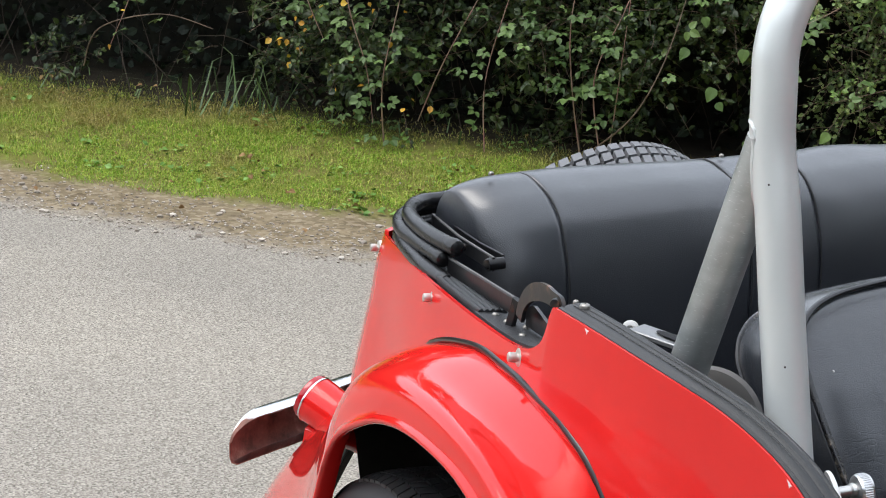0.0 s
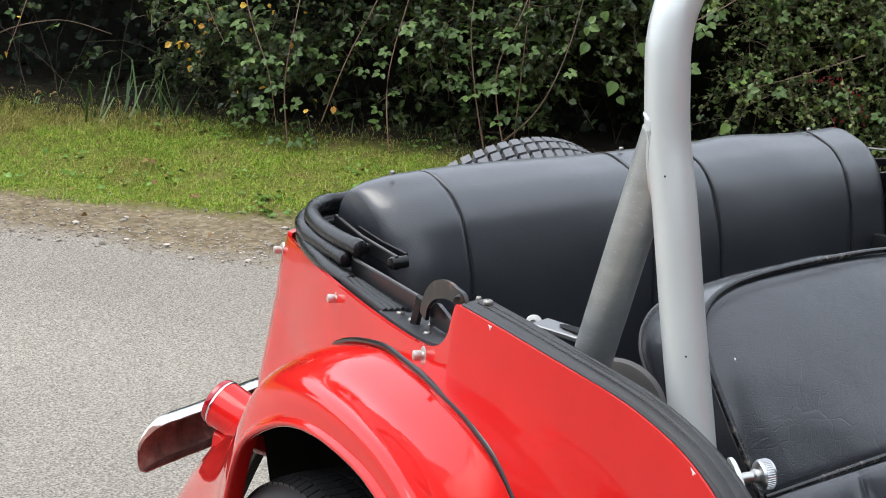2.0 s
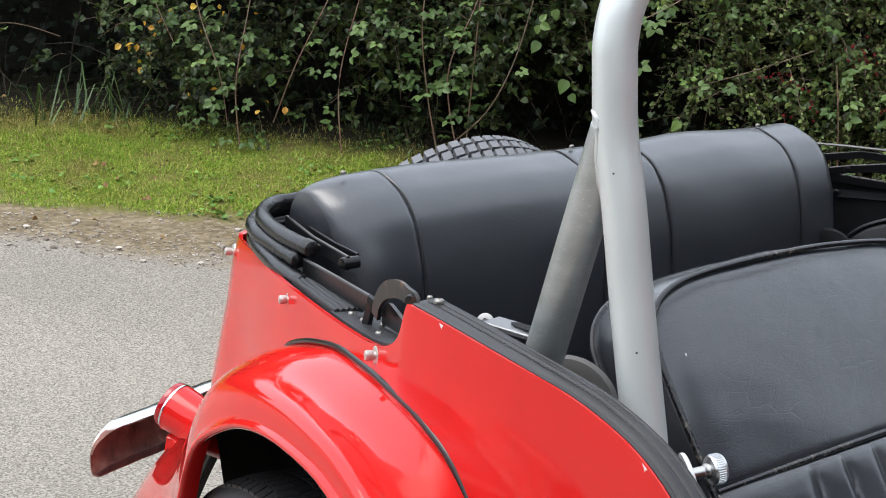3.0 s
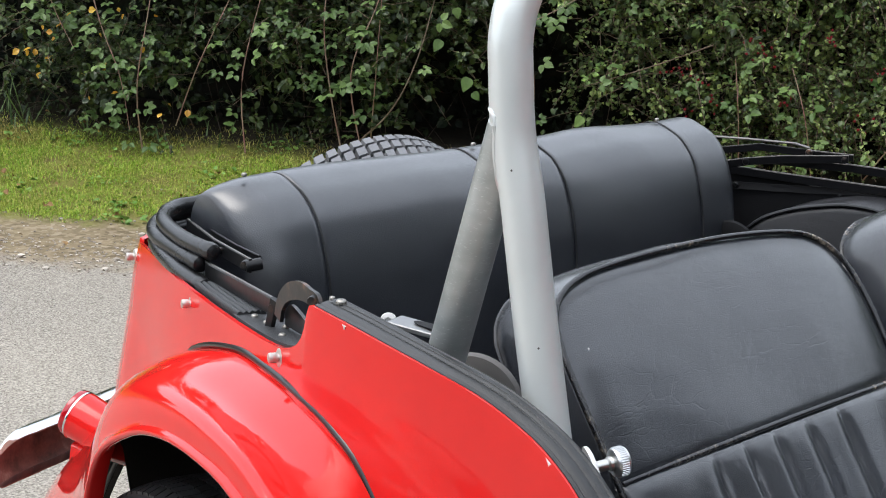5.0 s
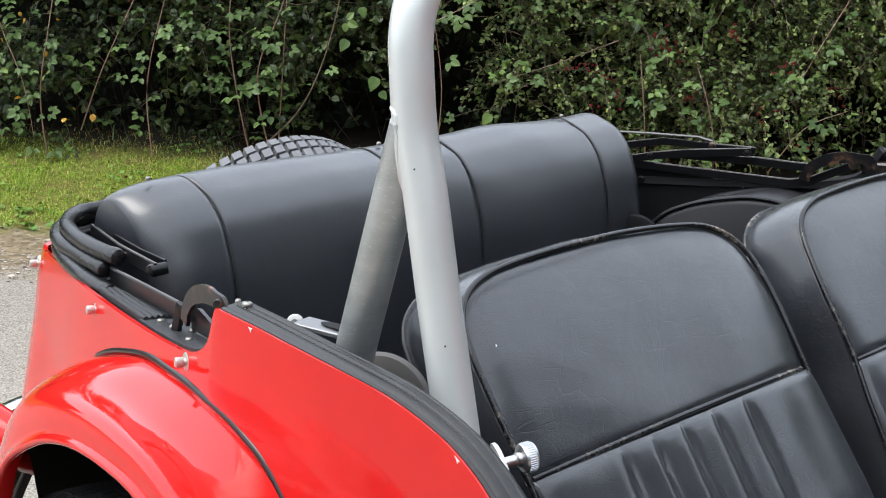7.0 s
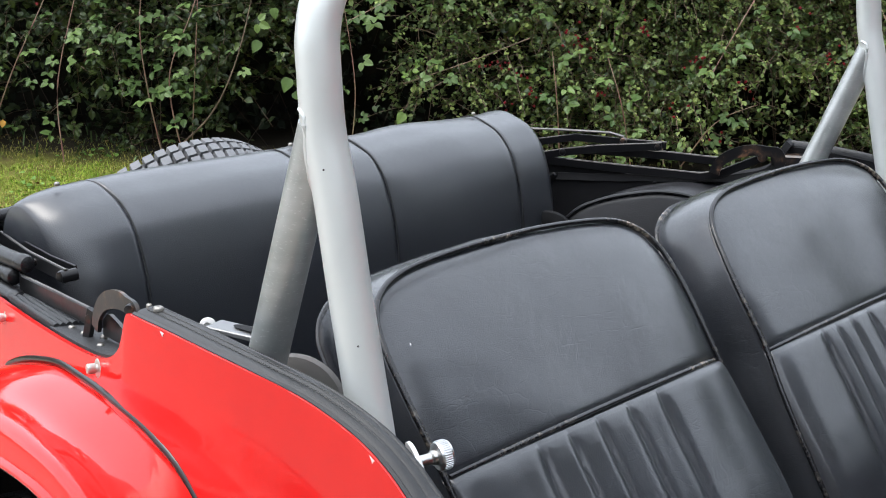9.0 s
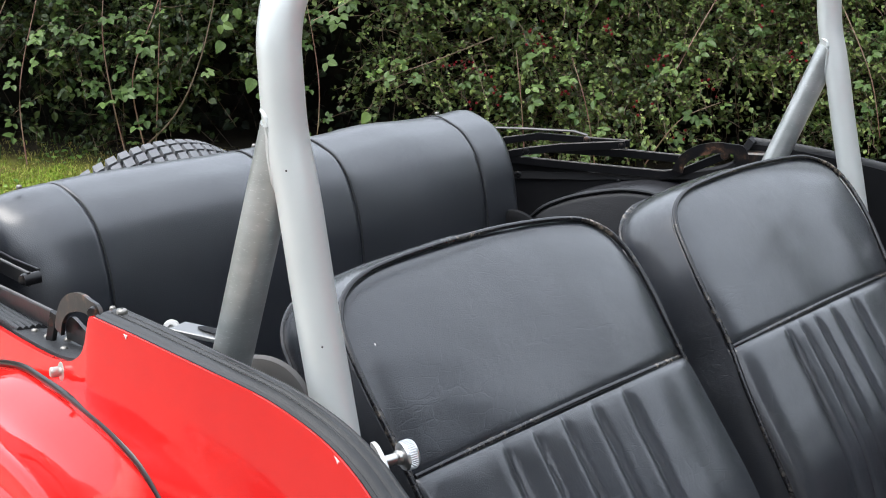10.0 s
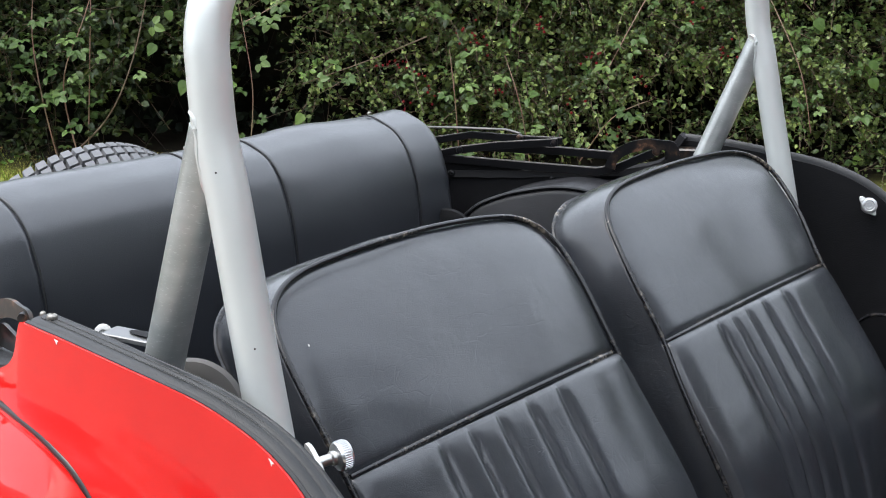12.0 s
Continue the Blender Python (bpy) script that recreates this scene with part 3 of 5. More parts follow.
FAR_SHAPE = [(-0.285, -0.42), (-0.284, -0.17), (-0.279, -0.05), (-0.269, 0.02), (-0.267, 0.061), (-0.262, 0.11), (-0.246, 0.164), (-0.228, 0.198), (-0.198, 0.221), (-0.150, 0.235), (-0.08, 0.2405), (0.0, 0.243),
             (0.08, 0.2425), (0.19, 0.237), (0.245, 0.226), (0.282, 0.205), (0.293, 0.171), (0.284, 0.114), (0.266, 0.06), (0.260, 0.02), (0.262, -0.06), (0.264, -0.2), (0.264, -0.42)]


def seat_edge(u, v):
    return -0.15 * max(v - 0.02, 0.0) ** 2 / 0.22 - 0.10 * u * u - 0.35 * max(-0.16 - v, 0.0) ** 1.5


FLUTES = (-0.127, -0.076, -0.022, 0.040, 0.105)
FAR_FLUTES = (-0.140, -0.101, -0.058, -0.002, 0.071)


def seat_front(u, v, dish=0.0, flutes=FLUTES, a=-0.275, b=0.275, top=0.24):
    """Height of the cushioned face over the piping's plane."""
    e = min(u - a, b - u, top - v)
    k = math.sqrt(max(0.0, 1 - (1 - min(max(e, 0) / 0.055, 1)) ** 2))
    z = 0.009 * k + seat_edge(u, v)
    if v < 0.02:
        z += 0.004
        depth = min((0.02 - v) / 0.030, 1) ** 0.6
        s = u + 0.05 * (0.02 - v) - 0.09 * u * (0.02 - v)
        if flutes[0] <= s <= flutes[-1]:
            for p, q in zip(flutes, flutes[1:]):
                if p <= s <= q:
                    f = (2 * s - p - q) / (q - p)
                    # each pleat swells to one side and tucks under the next
                    z += depth * (0.0065 * (1 - abs(f) ** 5) + 0.002 * f * (1 - f * f) - 0.0035)
        else:
            d = min(abs(s - flutes[0]), abs(s - flutes[-1]))
            z += depth * (0.003 - 0.0065 * math.exp(-(d / 0.008) ** 1.2))
        z += depth * 0.0009 * noise.noise((s * 22, v * 7, 3.1))
        z += 0.012 * math.exp(-((v + 0.16) / 0.14) ** 2)
    else:
        z -= dish * math.exp(-((u - 0.02) / 0.17) ** 2 - ((v - 0.09) / 0.09) ** 2)
    z -= 0.004 * math.exp(-((v - 0.02) / 0.006) ** 2)
    z += 0.0026 * noise.noise((u * 6, v * 6, 1.7)) + 0.0005 * noise.noise((u * 16, v * 26, 5.2))
    return z


def build_seat(y, name_label, down=0.0, dish=0.004, flutes=FLUTES, plan=SEAT_SHAPE):
    seat = thing("front_seat", name_label, "car seat", "front seats")
    seat.matrix_basis = Matrix.Translation((0.06 + 0.545 * down, y, 0.71 - 0.838 * down)) @ Matrix.Rotation(-RECLINE, 4, "Y") @ Matrix(((0, 0, 1, 0), (1, 0, 0, 0), (0, 1, 0, 0), (0, 0, 0, 1)))
    shape = [Vector((p.x, p.y)) for p in curve_pts([(u, v, 0) for u, v in plan], 6)]
    # face: nested rings from the outline to the middle line
    bm = bmesh.new()
    nu = 170
    vs_rows = []
    peak = max(p.y for p in shape)
    vlist = sorted({*np.linspace(-0.42, 0.20, 120).round(4), *np.linspace(0.203, peak - 0.0006, 22).round(4), 0.012, 0.016, 0.02, 0.024, 0.028})
    tops = [p for p in shape if p.y > 0.1]
    tx, ty = [p.x for p in tops], [p.y for p in tops]
    left = [p for p in shape if p.x < 0]
    right = [p for p in shape if p.x >= 0][::-1]
    lx, ly, rx, ry = [p.x for p in left], [p.y for p in left], [p.x for p in right], [p.y for p in right]

    def half(v):
        return interp(v, ly, lx), interp(v, ry, rx)
    for v in vlist:
        a, b = half(v)
        row = []
        for i in range(nu + 1):
            f = i / nu
            f += (0.5 - 0.5 * math.cos(math.pi * f) - f) * min(max((v - 0.03) / 0.15, 0.0), 1.0)
            u = a + (b - a) * f
            row.append(bm.verts.new((u, v, seat_front(u, v, dish, flutes, a, b, interp(u, tx, ty)) if 0 < i < nu else seat_edge(u, v))))
        vs_rows.append(row)
    for p, q in zip(vs_rows, vs_rows[1:]):
        for i in range(nu):
            bm.faces.new((p[i], p[i + 1], q[i + 1], q[i]))
    back = part("backrest", bm, M_SEAT, seat, "black leather back with vertical fluting", 80)
    # side border and back panel
    rows = []
    for k, (off, z) in enumerate([(0.0, 0.0), (0.003, -0.010), (0.005, -0.03), (0.004, -0.06), (-0.003, -0.085), (-0.018, -0.10)]):
        row = []
        n = len(shape)
        for i, p in enumerate(shape):
            t = (shape[min(i + 1, n - 1)] - shape[max(i - 1, 0)]).normalized()
            nrm = Vector((-t.y, t.x))
            if nrm.dot(p - Vector((0, -0.1))) < 0:
                nrm.negate()
            q = p + nrm * (off + 0.20 * -z * max(nrm.y, 0.0) ** 2 - 0.10 * -z * abs(nrm.x))
            q += nrm * 0.0015 * noise.noise((p.x * 14, p.y * 14, z * 30))
            row.append(Vector((q.x, q.y, z + seat_edge(p.x, p.y))))
        rows.append(row)
    rows.append([Vector((p.x * 0.5, p.y * 0.5 - 0.1, -0.112)) for p in rows[-1]])
    part("border", loft(rows), M_SEAT, seat, "black leather side border", 80)
    part("piping", sweep([Vector((p.x, p.y, 0.006 + seat_edge(p.x, p.y))) for p in shape], circle(0.0034, 10), up=(0, 0, 1)), M_PIPE, back, "worn black piping")
    edge = rows[4]
    part("rear_piping", sweep(edge, circle(0.0035, 8), up=(0, 0, 1)), M_PIPE, seat, "black piping")
    a, b = half(0.02)
    pts = [Vector((a + (b - a) * f, 0.02 + 0.003 * math.sin(f * 3), seat_front(a + (b - a) * f, 0.02) + 0.003)) for f in np.linspace(0.01, 0.99, 30)]
    part("cross_piping", sweep(pts, circle(0.0034, 10), up=(0, 0, 1)), M_PIPE, back, "worn black piping")
    # cushion
    rows = []
    for f in np.linspace(0, 1, 12):
        x = -0.26 + 0.52 * f
        e = math.sqrt(max(0.0, 1 - abs(2 * f - 1) ** 6))
        rows.append([Vector((x, -0.50, 0.02)), Vector((x, -0.42 + 0.03 * e, 0.03)), Vector((x, -0.40 + 0.03 * e, 0.20)), Vector((x, -0.36 + 0.03 * e, 0.42)), Vector((x, -0.42, 0.47)), Vector((x, -0.52, 0.45))])
    cush = part("cushion", loft(rows, closed=True, caps=True), M_SEAT, seat, "black leather cushion", 70)
    return seat


near_seat = build_seat(-0.145, "black leather bucket seat beside the silver roll bar")
bm = lathe([(0.0004, 0.0), (0.0014, 0.0003), (0.0010, 0.0008)], 8, Matrix.Translation((-0.225, 0.155, seat_front(-0.225, 0.155) + 0.0002)) @ Matrix.Diagonal((0.6, 1.0, 1.0, 1.0)))
part("paint_speck", bm, M_PRIMER, near_seat, "small pale paint speck")
build_seat(0.511, "black leather passenger seat with creased fluted back", 0.016, 0.004, FAR_FLUTES, FAR_SHAPE)

# ---- roll bar ----
hoop = thing("roll_bar", "silver painted tubular roll bar with rear braces", "roll bar")
HOOP_R = 0.0190
N_Y, F_Y, F_DX, F_DZ = -0.575, 0.85, -0.143, -0.02
near_leg = [(0.150, 0.0, 0.60), (0.100, 0.0, 0.805), (0.068, 0.0, 0.932), (0.046, 0.0, 1.026), (0.031, 0.0, 1.080), (0.024, 0.0, 1.130), (0.020, 0.002, 1.160), (0.018, 0.012, 1.192), (0.016, 0.04, 1.228), (0.013, 0.085, 1.255), (0.010, 0.16, 1.268), (0.008, 0.25, 1.27)]
path = [(x, N_Y + y, z) for x, y, z in near_leg] + [(x + F_DX, F_Y - y, z + F_DZ) for x, y, z in reversed(near_leg)]
part("hoop", sweep(curve_pts(path, 8), circle(HOOP_R, 24), up=(1, 0, 0.2)), M_SILVER, hoop, "bent silver painted tube")
hoop_line = curve_pts(path, 8)
for i, a in ((14, -2.3), (27, -1.5)):
    t = (hoop_line[i + 1] - hoop_line[i - 1]).normalized()
    out = Vector((math.cos(a) * -0.3 + 0.45, math.sin(a), 0.15))
    out = (out - t * out.dot(t)).normalized()
    m = Matrix.Translation(hoop_line[i] + out * HOOP_R) @ out.to_track_quat("Z", "Y").to_matrix().to_4x4()
    part("paint_chip", lathe([(0.0011, -0.0004), (0.0009, 0.0001), (0.0004, 0.0002)], 7, m), M_GREY_TRIM, hoop, "small dark paint chip")
for y, dx, dz, s, low in ((N_Y, 0.0, 0.0, 1, 0.0), (F_Y, F_DX, F_DZ, -1, 0.034)):
    top, foot = Vector((0.030 + dx + 0.25 * low, y, 1.098 + dz - low)), Vector((-0.055 + dx, y + 0.015 * s, 0.82 + dz))
    top = top.lerp(foot, 0.05)
    brace = part("brace", sweep([top, top.lerp(foot, 0.5), foot, foot + (foot - top) * 0.25], circle(HOOP_R * 0.98, 24), up=(1, 0, 0.2)), M_ZINC, hoop, "dull zinc-grey brace tube")
    # weld where the brace meets the hoop
    h0, h1 = Vector((0.046 + dx + 0.25 * low, y, 1.026 + dz - low)), Vector((0.024 + dx + 0.25 * low, y, 1.13 + dz - low))
    hd, bd = (h1 - h0).normalized(), (foot - top).normalized()
    e1 = bd.cross(Vector((0, 1, 0))).normalized()
    e2 = bd.cross(e1)
    ring = []
    for a in np.linspace(0, 2 * math.pi, 40, endpoint=False):
        q = top + (e1 * math.cos(a) + e2 * math.sin(a)) * HOOP_R * 0.98
        best = q
        for k in range(400):
            c = q + bd * (k * 0.0005 - 0.02)
            off = (c - h0) - hd * (c - h0).dot(hd)
            best = c
            if off.length > HOOP_R * 1.01 and off.x < 0:
                break
        ring.append(best + Vector(noise.noise_vector((a * 6, y, 0))) * 0.0012)
    part("weld", sweep(ring, circle(0.0026, 6), closed=True), M_SILVER, brace, "rough weld bead")
    foot_plate = loft([[Vector((-0.10 + dx, y - 0.04, 0.78 + dz)), Vector((-0.10 + dx, y + 0.04, 0.78 + dz))], [Vector((0.0 + dx, y - 0.04, 0.775 + dz)), Vector((0.0 + dx, y + 0.04, 0.775 + dz))]])
    part("foot_plate", shell(foot_plate, 0.005), M_SILVER, hoop, "bolted steel foot plate")

# ---- rails, fasteners and hood frame ----
def path_top(x0, x1, n, inset=0.0, lift=0.0):
    return [Vector((x, side_y(x) + inset, top_z(x) + lift)) for x in np.linspace(x0, x1, n)]


RAIL = [(0.0035, -0.006), (0.0045, -0.002), (0.0035, 0.0012), (0.0005, 0.0022), (-0.0015, 0.0008), (-0.004, 0.0028), (-0.011, 0.0042), (-0.0125, 0.0030), (-0.014, 0.0044), (-0.021, 0.0048), (-0.0222, 0.0036), (-0.0235, 0.0046), (-0.0275, 0.0030), (-0.030, -0.002), (-0.0305, -0.012)]


def build_rail(flip):
    slim = 0.5 if flip else 1.0
    bm = sweep(path_top(-0.158, 0.335, 90, -0.006 if flip else 0.0), [(a * slim, b) for a, b in RAIL], up=(0, 0, 1))
    if flip:
        bm.transform(FLIP)
    return bm


def build_stitches():
    bm = bmesh.new()
    for off, h in ((0.0095, 0.0043), (0.0158, 0.0050)):
        x = -0.15
        while x < 0.33:
            a, b = Vector((x, side_y(x) + off, top_z(x) + h)), Vector((x + 0.0028, side_y(x + 0.0028) + off, top_z(x + 0.0028) + h))
            sweep([a, b], flat(0.0009, 0.0009, 0.0002), bm=bm)
            x += 0.0046
    return bm


def build_tail_strip(flip):
    """Ribbed vinyl strip on the tail's rim."""
    xs = list(np.linspace(-0.77, -0.38, 40))
    lift, inset = (0.004, -0.006) if flip else (0.001, 0.006)
    if flip:
        xs = list(np.linspace(-0.78, -0.16, 60))
    pts = [Vector((x, side_y(x) + inset, top_z(x) + lift)) for x in xs]
    prof = [(0.0, -0.008), (0.0, 0.001)]
    for k in range(5):
        a = -0.0065 * k
        prof += [(a - 0.001, 0.003), (a - 0.0035, 0.0042), (a - 0.0058, 0.003), (a - 0.0064, 0.0012)]
    prof += [(-0.036, -0.008)]
    bm = sweep(pts, prof, up=(0, 0, 1))
    for v in bm.verts:
        v.co.z += 0.0012 * noise.noise((v.co.x * 30, v.co.y * 60, 0))
    if flip:
        bm.transform(FLIP)
    return bm


def build_corner_pad():
    rows = []
    for f in np.linspace(0, 1, 8):
        a = Vector((-0.792 + 0.02 * f, -0.335 - 0.018 * f, 0.789))
        rows.append([a + Vector((0.0, 0, -0.008)), a, a + Vector((0.03, 0.03 - 0.012 * f, 0.002)), a + Vector((0.055, 0.06 - 0.02 * f, 0.001)), a + Vector((0.055, 0.06 - 0.02 * f, -0.008))])
    return loft(rows, closed=True, caps=True)


def oval(rx, ry, n=20):
    return [(rx * math.cos(2 * math.pi * k / n), ry * math.sin(2 * math.pi * k / n)) for k in range(n)]


def fastener(parent, p, outward, roll=0.0):
    """A turnbuckle stud: oval plate, neck and flattened tongue."""
    out = Vector(outward).normalized()
    m = Matrix.Translation(p) @ out.to_track_quat("Z", "Y").to_matrix().to_4x4() @ Matrix.Rotation(roll, 4, "Z") @ Matrix.Scale(0.88, 4)
    bm = bmesh.new()
    rows = [[Vector((x * k, y * k, z)) for x, y in oval(0.0105, 0.0118)] for k, z in ((1.0, -0.002), (1.0, 0.0012), (0.9, 0.0026), (0.62, 0.0032))]
    loft(rows, closed=True, caps=True, bm=bm)
    bm.transform(m)
    base = part("turnbuckle_plate", bm, M_NICKEL, parent, "nickel-plated oval fastener plate")
    neck = lathe([(0.0042, 0.0), (0.0045, 0.004), (0.0036, 0.006), (0.0036, 0.009)], 16, m)
    part("neck", neck, M_NICKEL, base)
    rows = []
    for k, z in ((0.8, 0.005), (1.0, 0.006), (1.0, 0.010), (1.0, 0.0140), (0.8, 0.0150)):
        rows.append([m @ Vector((x * k, y * k, z)) for x, y in oval(0.0042, 0.0058, 16)])
    part("tongue", loft(rows, closed=True, caps=True), M_NICKEL, base)
    return base


def screw_head(parent, p, r=0.005, name="screw", up=(0, 0, 1), material=None):
    m = Matrix.Translation(p) @ Vector(up).normalized().to_track_quat("Z", "Y").to_matrix().to_4x4()
    bm = lathe([(r, -0.001), (r, 0.0012), (r * 0.86, 0.0026), (r * 0.5, 0.0034), (r * 0.28, 0.0034), (r * 0.22, 0.0022)], 14, m)
    return part(name, bm, material or M_STEEL, parent)


for flip in (False, True):
    rail = part("cockpit_rail", build_rail(flip), M_TRIM, car, "padded black vinyl cockpit rail with stitching", 50)
    if not flip:
        part("stitching", build_stitches(), M_THREAD, rail, "grey thread stitching")
    part("tail_strip", build_tail_strip(flip), M_LINER if flip else M_TRIM, car, "ribbed black vinyl rim strip", 40)
part("corner_pad", build_corner_pad(), M_TRIM, car, "grey-black vinyl corner pad", 40)

for p in ((-0.799, -0.3574, 0.761), (-0.5135, -0.4846, 0.786), (-0.229, -0.5965, 0.818)):
    fastener(car, p, (-0.35, -1, 0.05), radians(12))
for p in ((-0.1600, -0.5960, 0.8925), (-0.1400, -0.6030, 0.8955)):
    screw_head(car, p, 0.0052 if p[0] > -0.15 else 0.003, "press_stud", material=M_DULL)
for y in (-0.302, 0.118, 0.553):
    screw_head(bench, (-0.650, y, 0.8905), 0.0036, "press_stud", material=M_DULL)

# white paint chips on the red edge
for x in (-0.105, 0.158):
    bm = bmesh.new()
    q = [Vector((x + dx, side_y(x + dx) - 0.0066, top_z(x + dx) + dz * 0.6 - 0.0005)) for dx, dz in ((-0.003, -0.002), (0.003, -0.0025), (0.0012, -0.005), (0.0006, -0.009), (-0.001, -0.005))]
    bm.faces.new([bm.verts.new(v) for v in q])
    part("paint_chip", shell(bm, 0.0006), M_PRIMER, car, "chip of bare white primer")

# seat adjusting knobs on the cockpit sides
def build_knob(p, inward, label, turn, k=0.74):
    out = Vector(inward).normalized()
    m = Matrix.Translation(p) @ out.to_track_quat("Z", "Y").to_matrix().to_4x4() @ Matrix.Rotation(radians(turn), 4, "Z") @ Matrix.Scale(k, 4)
    rows = []
    for f, z in ((1.0, -0.004), (1.0, 0.0), (0.93, 0.0015)):
        rows.append([m @ Vector((x * f, y * f, z)) for x, y in oval(0.009, 0.026, 24)])
    plate = part("knob_plate", loft(rows, closed=True, caps=True), M_PLATE, car, "bright plated oval backing plate")
    part("knob_stem", lathe([(0.0065, 0.0), (0.0065, 0.016), (0.0085, 0.018), (0.0085, 0.024)], 18, m), M_STEEL, plate, "worn steel stem")
    prof = [(0.010, 0.022), (0.0155, 0.024), (0.0165, 0.026), (0.0165, 0.037), (0.0155, 0.039), (0.0115, 0.0396), (0.0105, 0.038), (0.006, 0.038), (0.005, 0.0365)]
    knob = lathe(prof, 40, m)
    part("knob", knob, M_KNOB, plate, label)
    bm = bmesh.new()
    for i in range(40):
        a = 2 * math.pi * i / 40
        sweep([m @ Vector((0.0166 * math.cos(a), 0.0166 * math.sin(a), z)) for z in (0.0268, 0.0362)], circle(0.0006, 5), bm=bm)
    part("knurling", bm, M_KNOB, plate, "knurled chrome rim")


build_knob((0.163, -0.600, 0.828), (0.42, 1.0, 0.14), "knurled chrome knob", -42)
build_knob((0.072, 0.905, 0.786), (0.45, -1.0, 0.25), "knurled chrome knob", 42)

# ---- folded hood frame ----
hood = thing("folded_hood_frame", "folded black hood frame of padded tubes and steel links", "hood frame")


def bar(name, pts, w, h, material, parent, label="", up=(0, 0, 1)):
    ob = part(name, sweep([Vector(p) for p in pts], flat(w, h, min(w, h) * 0.25), up=up), material, parent, label, 35)
    if parent is hood and h > 0.008:
        # paint rubbed off along the upper edge
        part("worn_edge", sweep([Vector(p) + Vector((0, 0, h / 2)) for p in pts], flat(w * 0.8, 0.0008, 0.0002), up=up), M_EDGE, ob, "bare worn edge")
    return ob


def pivot(parent, p, r=0.006, axis=(0.4, -1, 0), length=0.008):
    m = Matrix.Translation(p) @ Vector(axis).normalized().to_track_quat("Z", "Y").to_matrix().to_4x4()
    return part("pivot_bolt", lathe([(r, -length), (r, 0.0), (r * 0.85, 0.0022), (r * 0.35, 0.003)], 16, m), M_RUSTED, parent, "rusty pivot bolt")


T1 = [(-0.75, 0.35, 0.846), (-0.77, 0.0, 0.844), (-0.762, -0.22, 0.840), (-0.752, -0.295, 0.835), (-0.753, -0.325, 0.834), (-0.738, -0.354, 0.833), (-0.705, -0.384, 0.833), (-0.665, -0.405, 0.833), (-0.618, -0.421, 0.833), (-0.577, -0.430, 0.833), (-0.546, -0.434, 0.833)]
T2 = [(-0.76, 0.35, 0.826), (-0.79, 0.0, 0.824), (-0.778, -0.22, 0.820), (-0.770, -0.32, 0.818), (-0.758, -0.350, 0.817), (-0.732, -0.378, 0.816), (-0.695, -0.400, 0.816), (-0.655, -0.412, 0.815), (-0.610, -0.425, 0.815), (-0.566, -0.436, 0.815)]
T3 = [(-0.76, 0.35, 0.806), (-0.79, 0.0, 0.806), (-0.775, -0.22, 0.804), (-0.757, -0.335, 0.803), (-0.735, -0.372, 0.802), (-0.700, -0.396, 0.801), (-0.655, -0.417, 0.800), (-0.606, -0.436, 0.799), (-0.571, -0.446, 0.798), (-0.535, -0.454, 0.797)]
for pts, r in ((T1, 0.0098), (T2, 0.0104), (T3, 0.0100)):
    line = curve_pts(pts, 6)
    swell = [1.0 + 0.035 * noise.noise((p.x * 40, p.y * 40, r * 900)) for p in line]
    part("padded_hoop_tube", sweep(line, circle(r, 16), scale=swell), M_BLACK_TUBE, hood, "black vinyl-covered hood hoop", 60)
for q, back in ((Vector(T1[-1]), Vector(T1[-2])), (Vector(T2[-1]), Vector(T2[-2])), (Vector(T3[-1]), Vector(T3[-2]))):
    d = (q - back).normalized()
    part("end_block", sweep([q - d * 0.012, q, q + d * 0.006, q + d * 0.009], circle(0.0112, 14), scale=[0.9, 1, 0.85, 0.4]), M_BLACK_TUBE, hood, "black wrapped tube end")
link1 = bar("hood_link", [(-0.715, -0.338, 0.818), (-0.594, -0.391, 0.824), (-0.500, -0.431, 0.8335), (-0.455, -0.450, 0.838)], 0.004, 0.016, M_BLACK_METAL, hood, "flat black steel hood link")
bar("hood_link", [(-0.720, -0.318, 0.8155), (-0.550, -0.393, 0.8315), (-0.460, -0.432, 0.843)], 0.003, 0.007, M_BLACK_METAL, hood, "flat black steel hood link")
part("link_spacer", sweep([Vector((-0.459, -0.454, 0.837)), Vector((-0.452, -0.437, 0.8395))], circle(0.0070, 16)), M_BLACK_METAL, hood, "black pivot spacer")
pivot(link1, (-0.560, -0.409, 0.827), 0.0045)
pivot(link1, (-0.460, -0.453, 0.8375), 0.0065)
arm = bar("hood_arm", [(-0.56, -0.428, 0.815), (-0.553, -0.434, 0.809), (-0.445, -0.477, 0.821), (-0.35, -0.515, 0.831), (-0.306, -0.533, 0.836)], 0.005, 0.019, M_BLACK_METAL, hood, "flat black steel arm with worn paint")
pivot(arm, (-0.310, -0.538, 0.838), 0.0065)
bar("arm_post", [(-0.308, -0.538, 0.848), (-0.318, -0.537, 0.812)], 0.012, 0.006, M_BLACK_METAL, hood, "black steel post", up=(0, 1, 0))


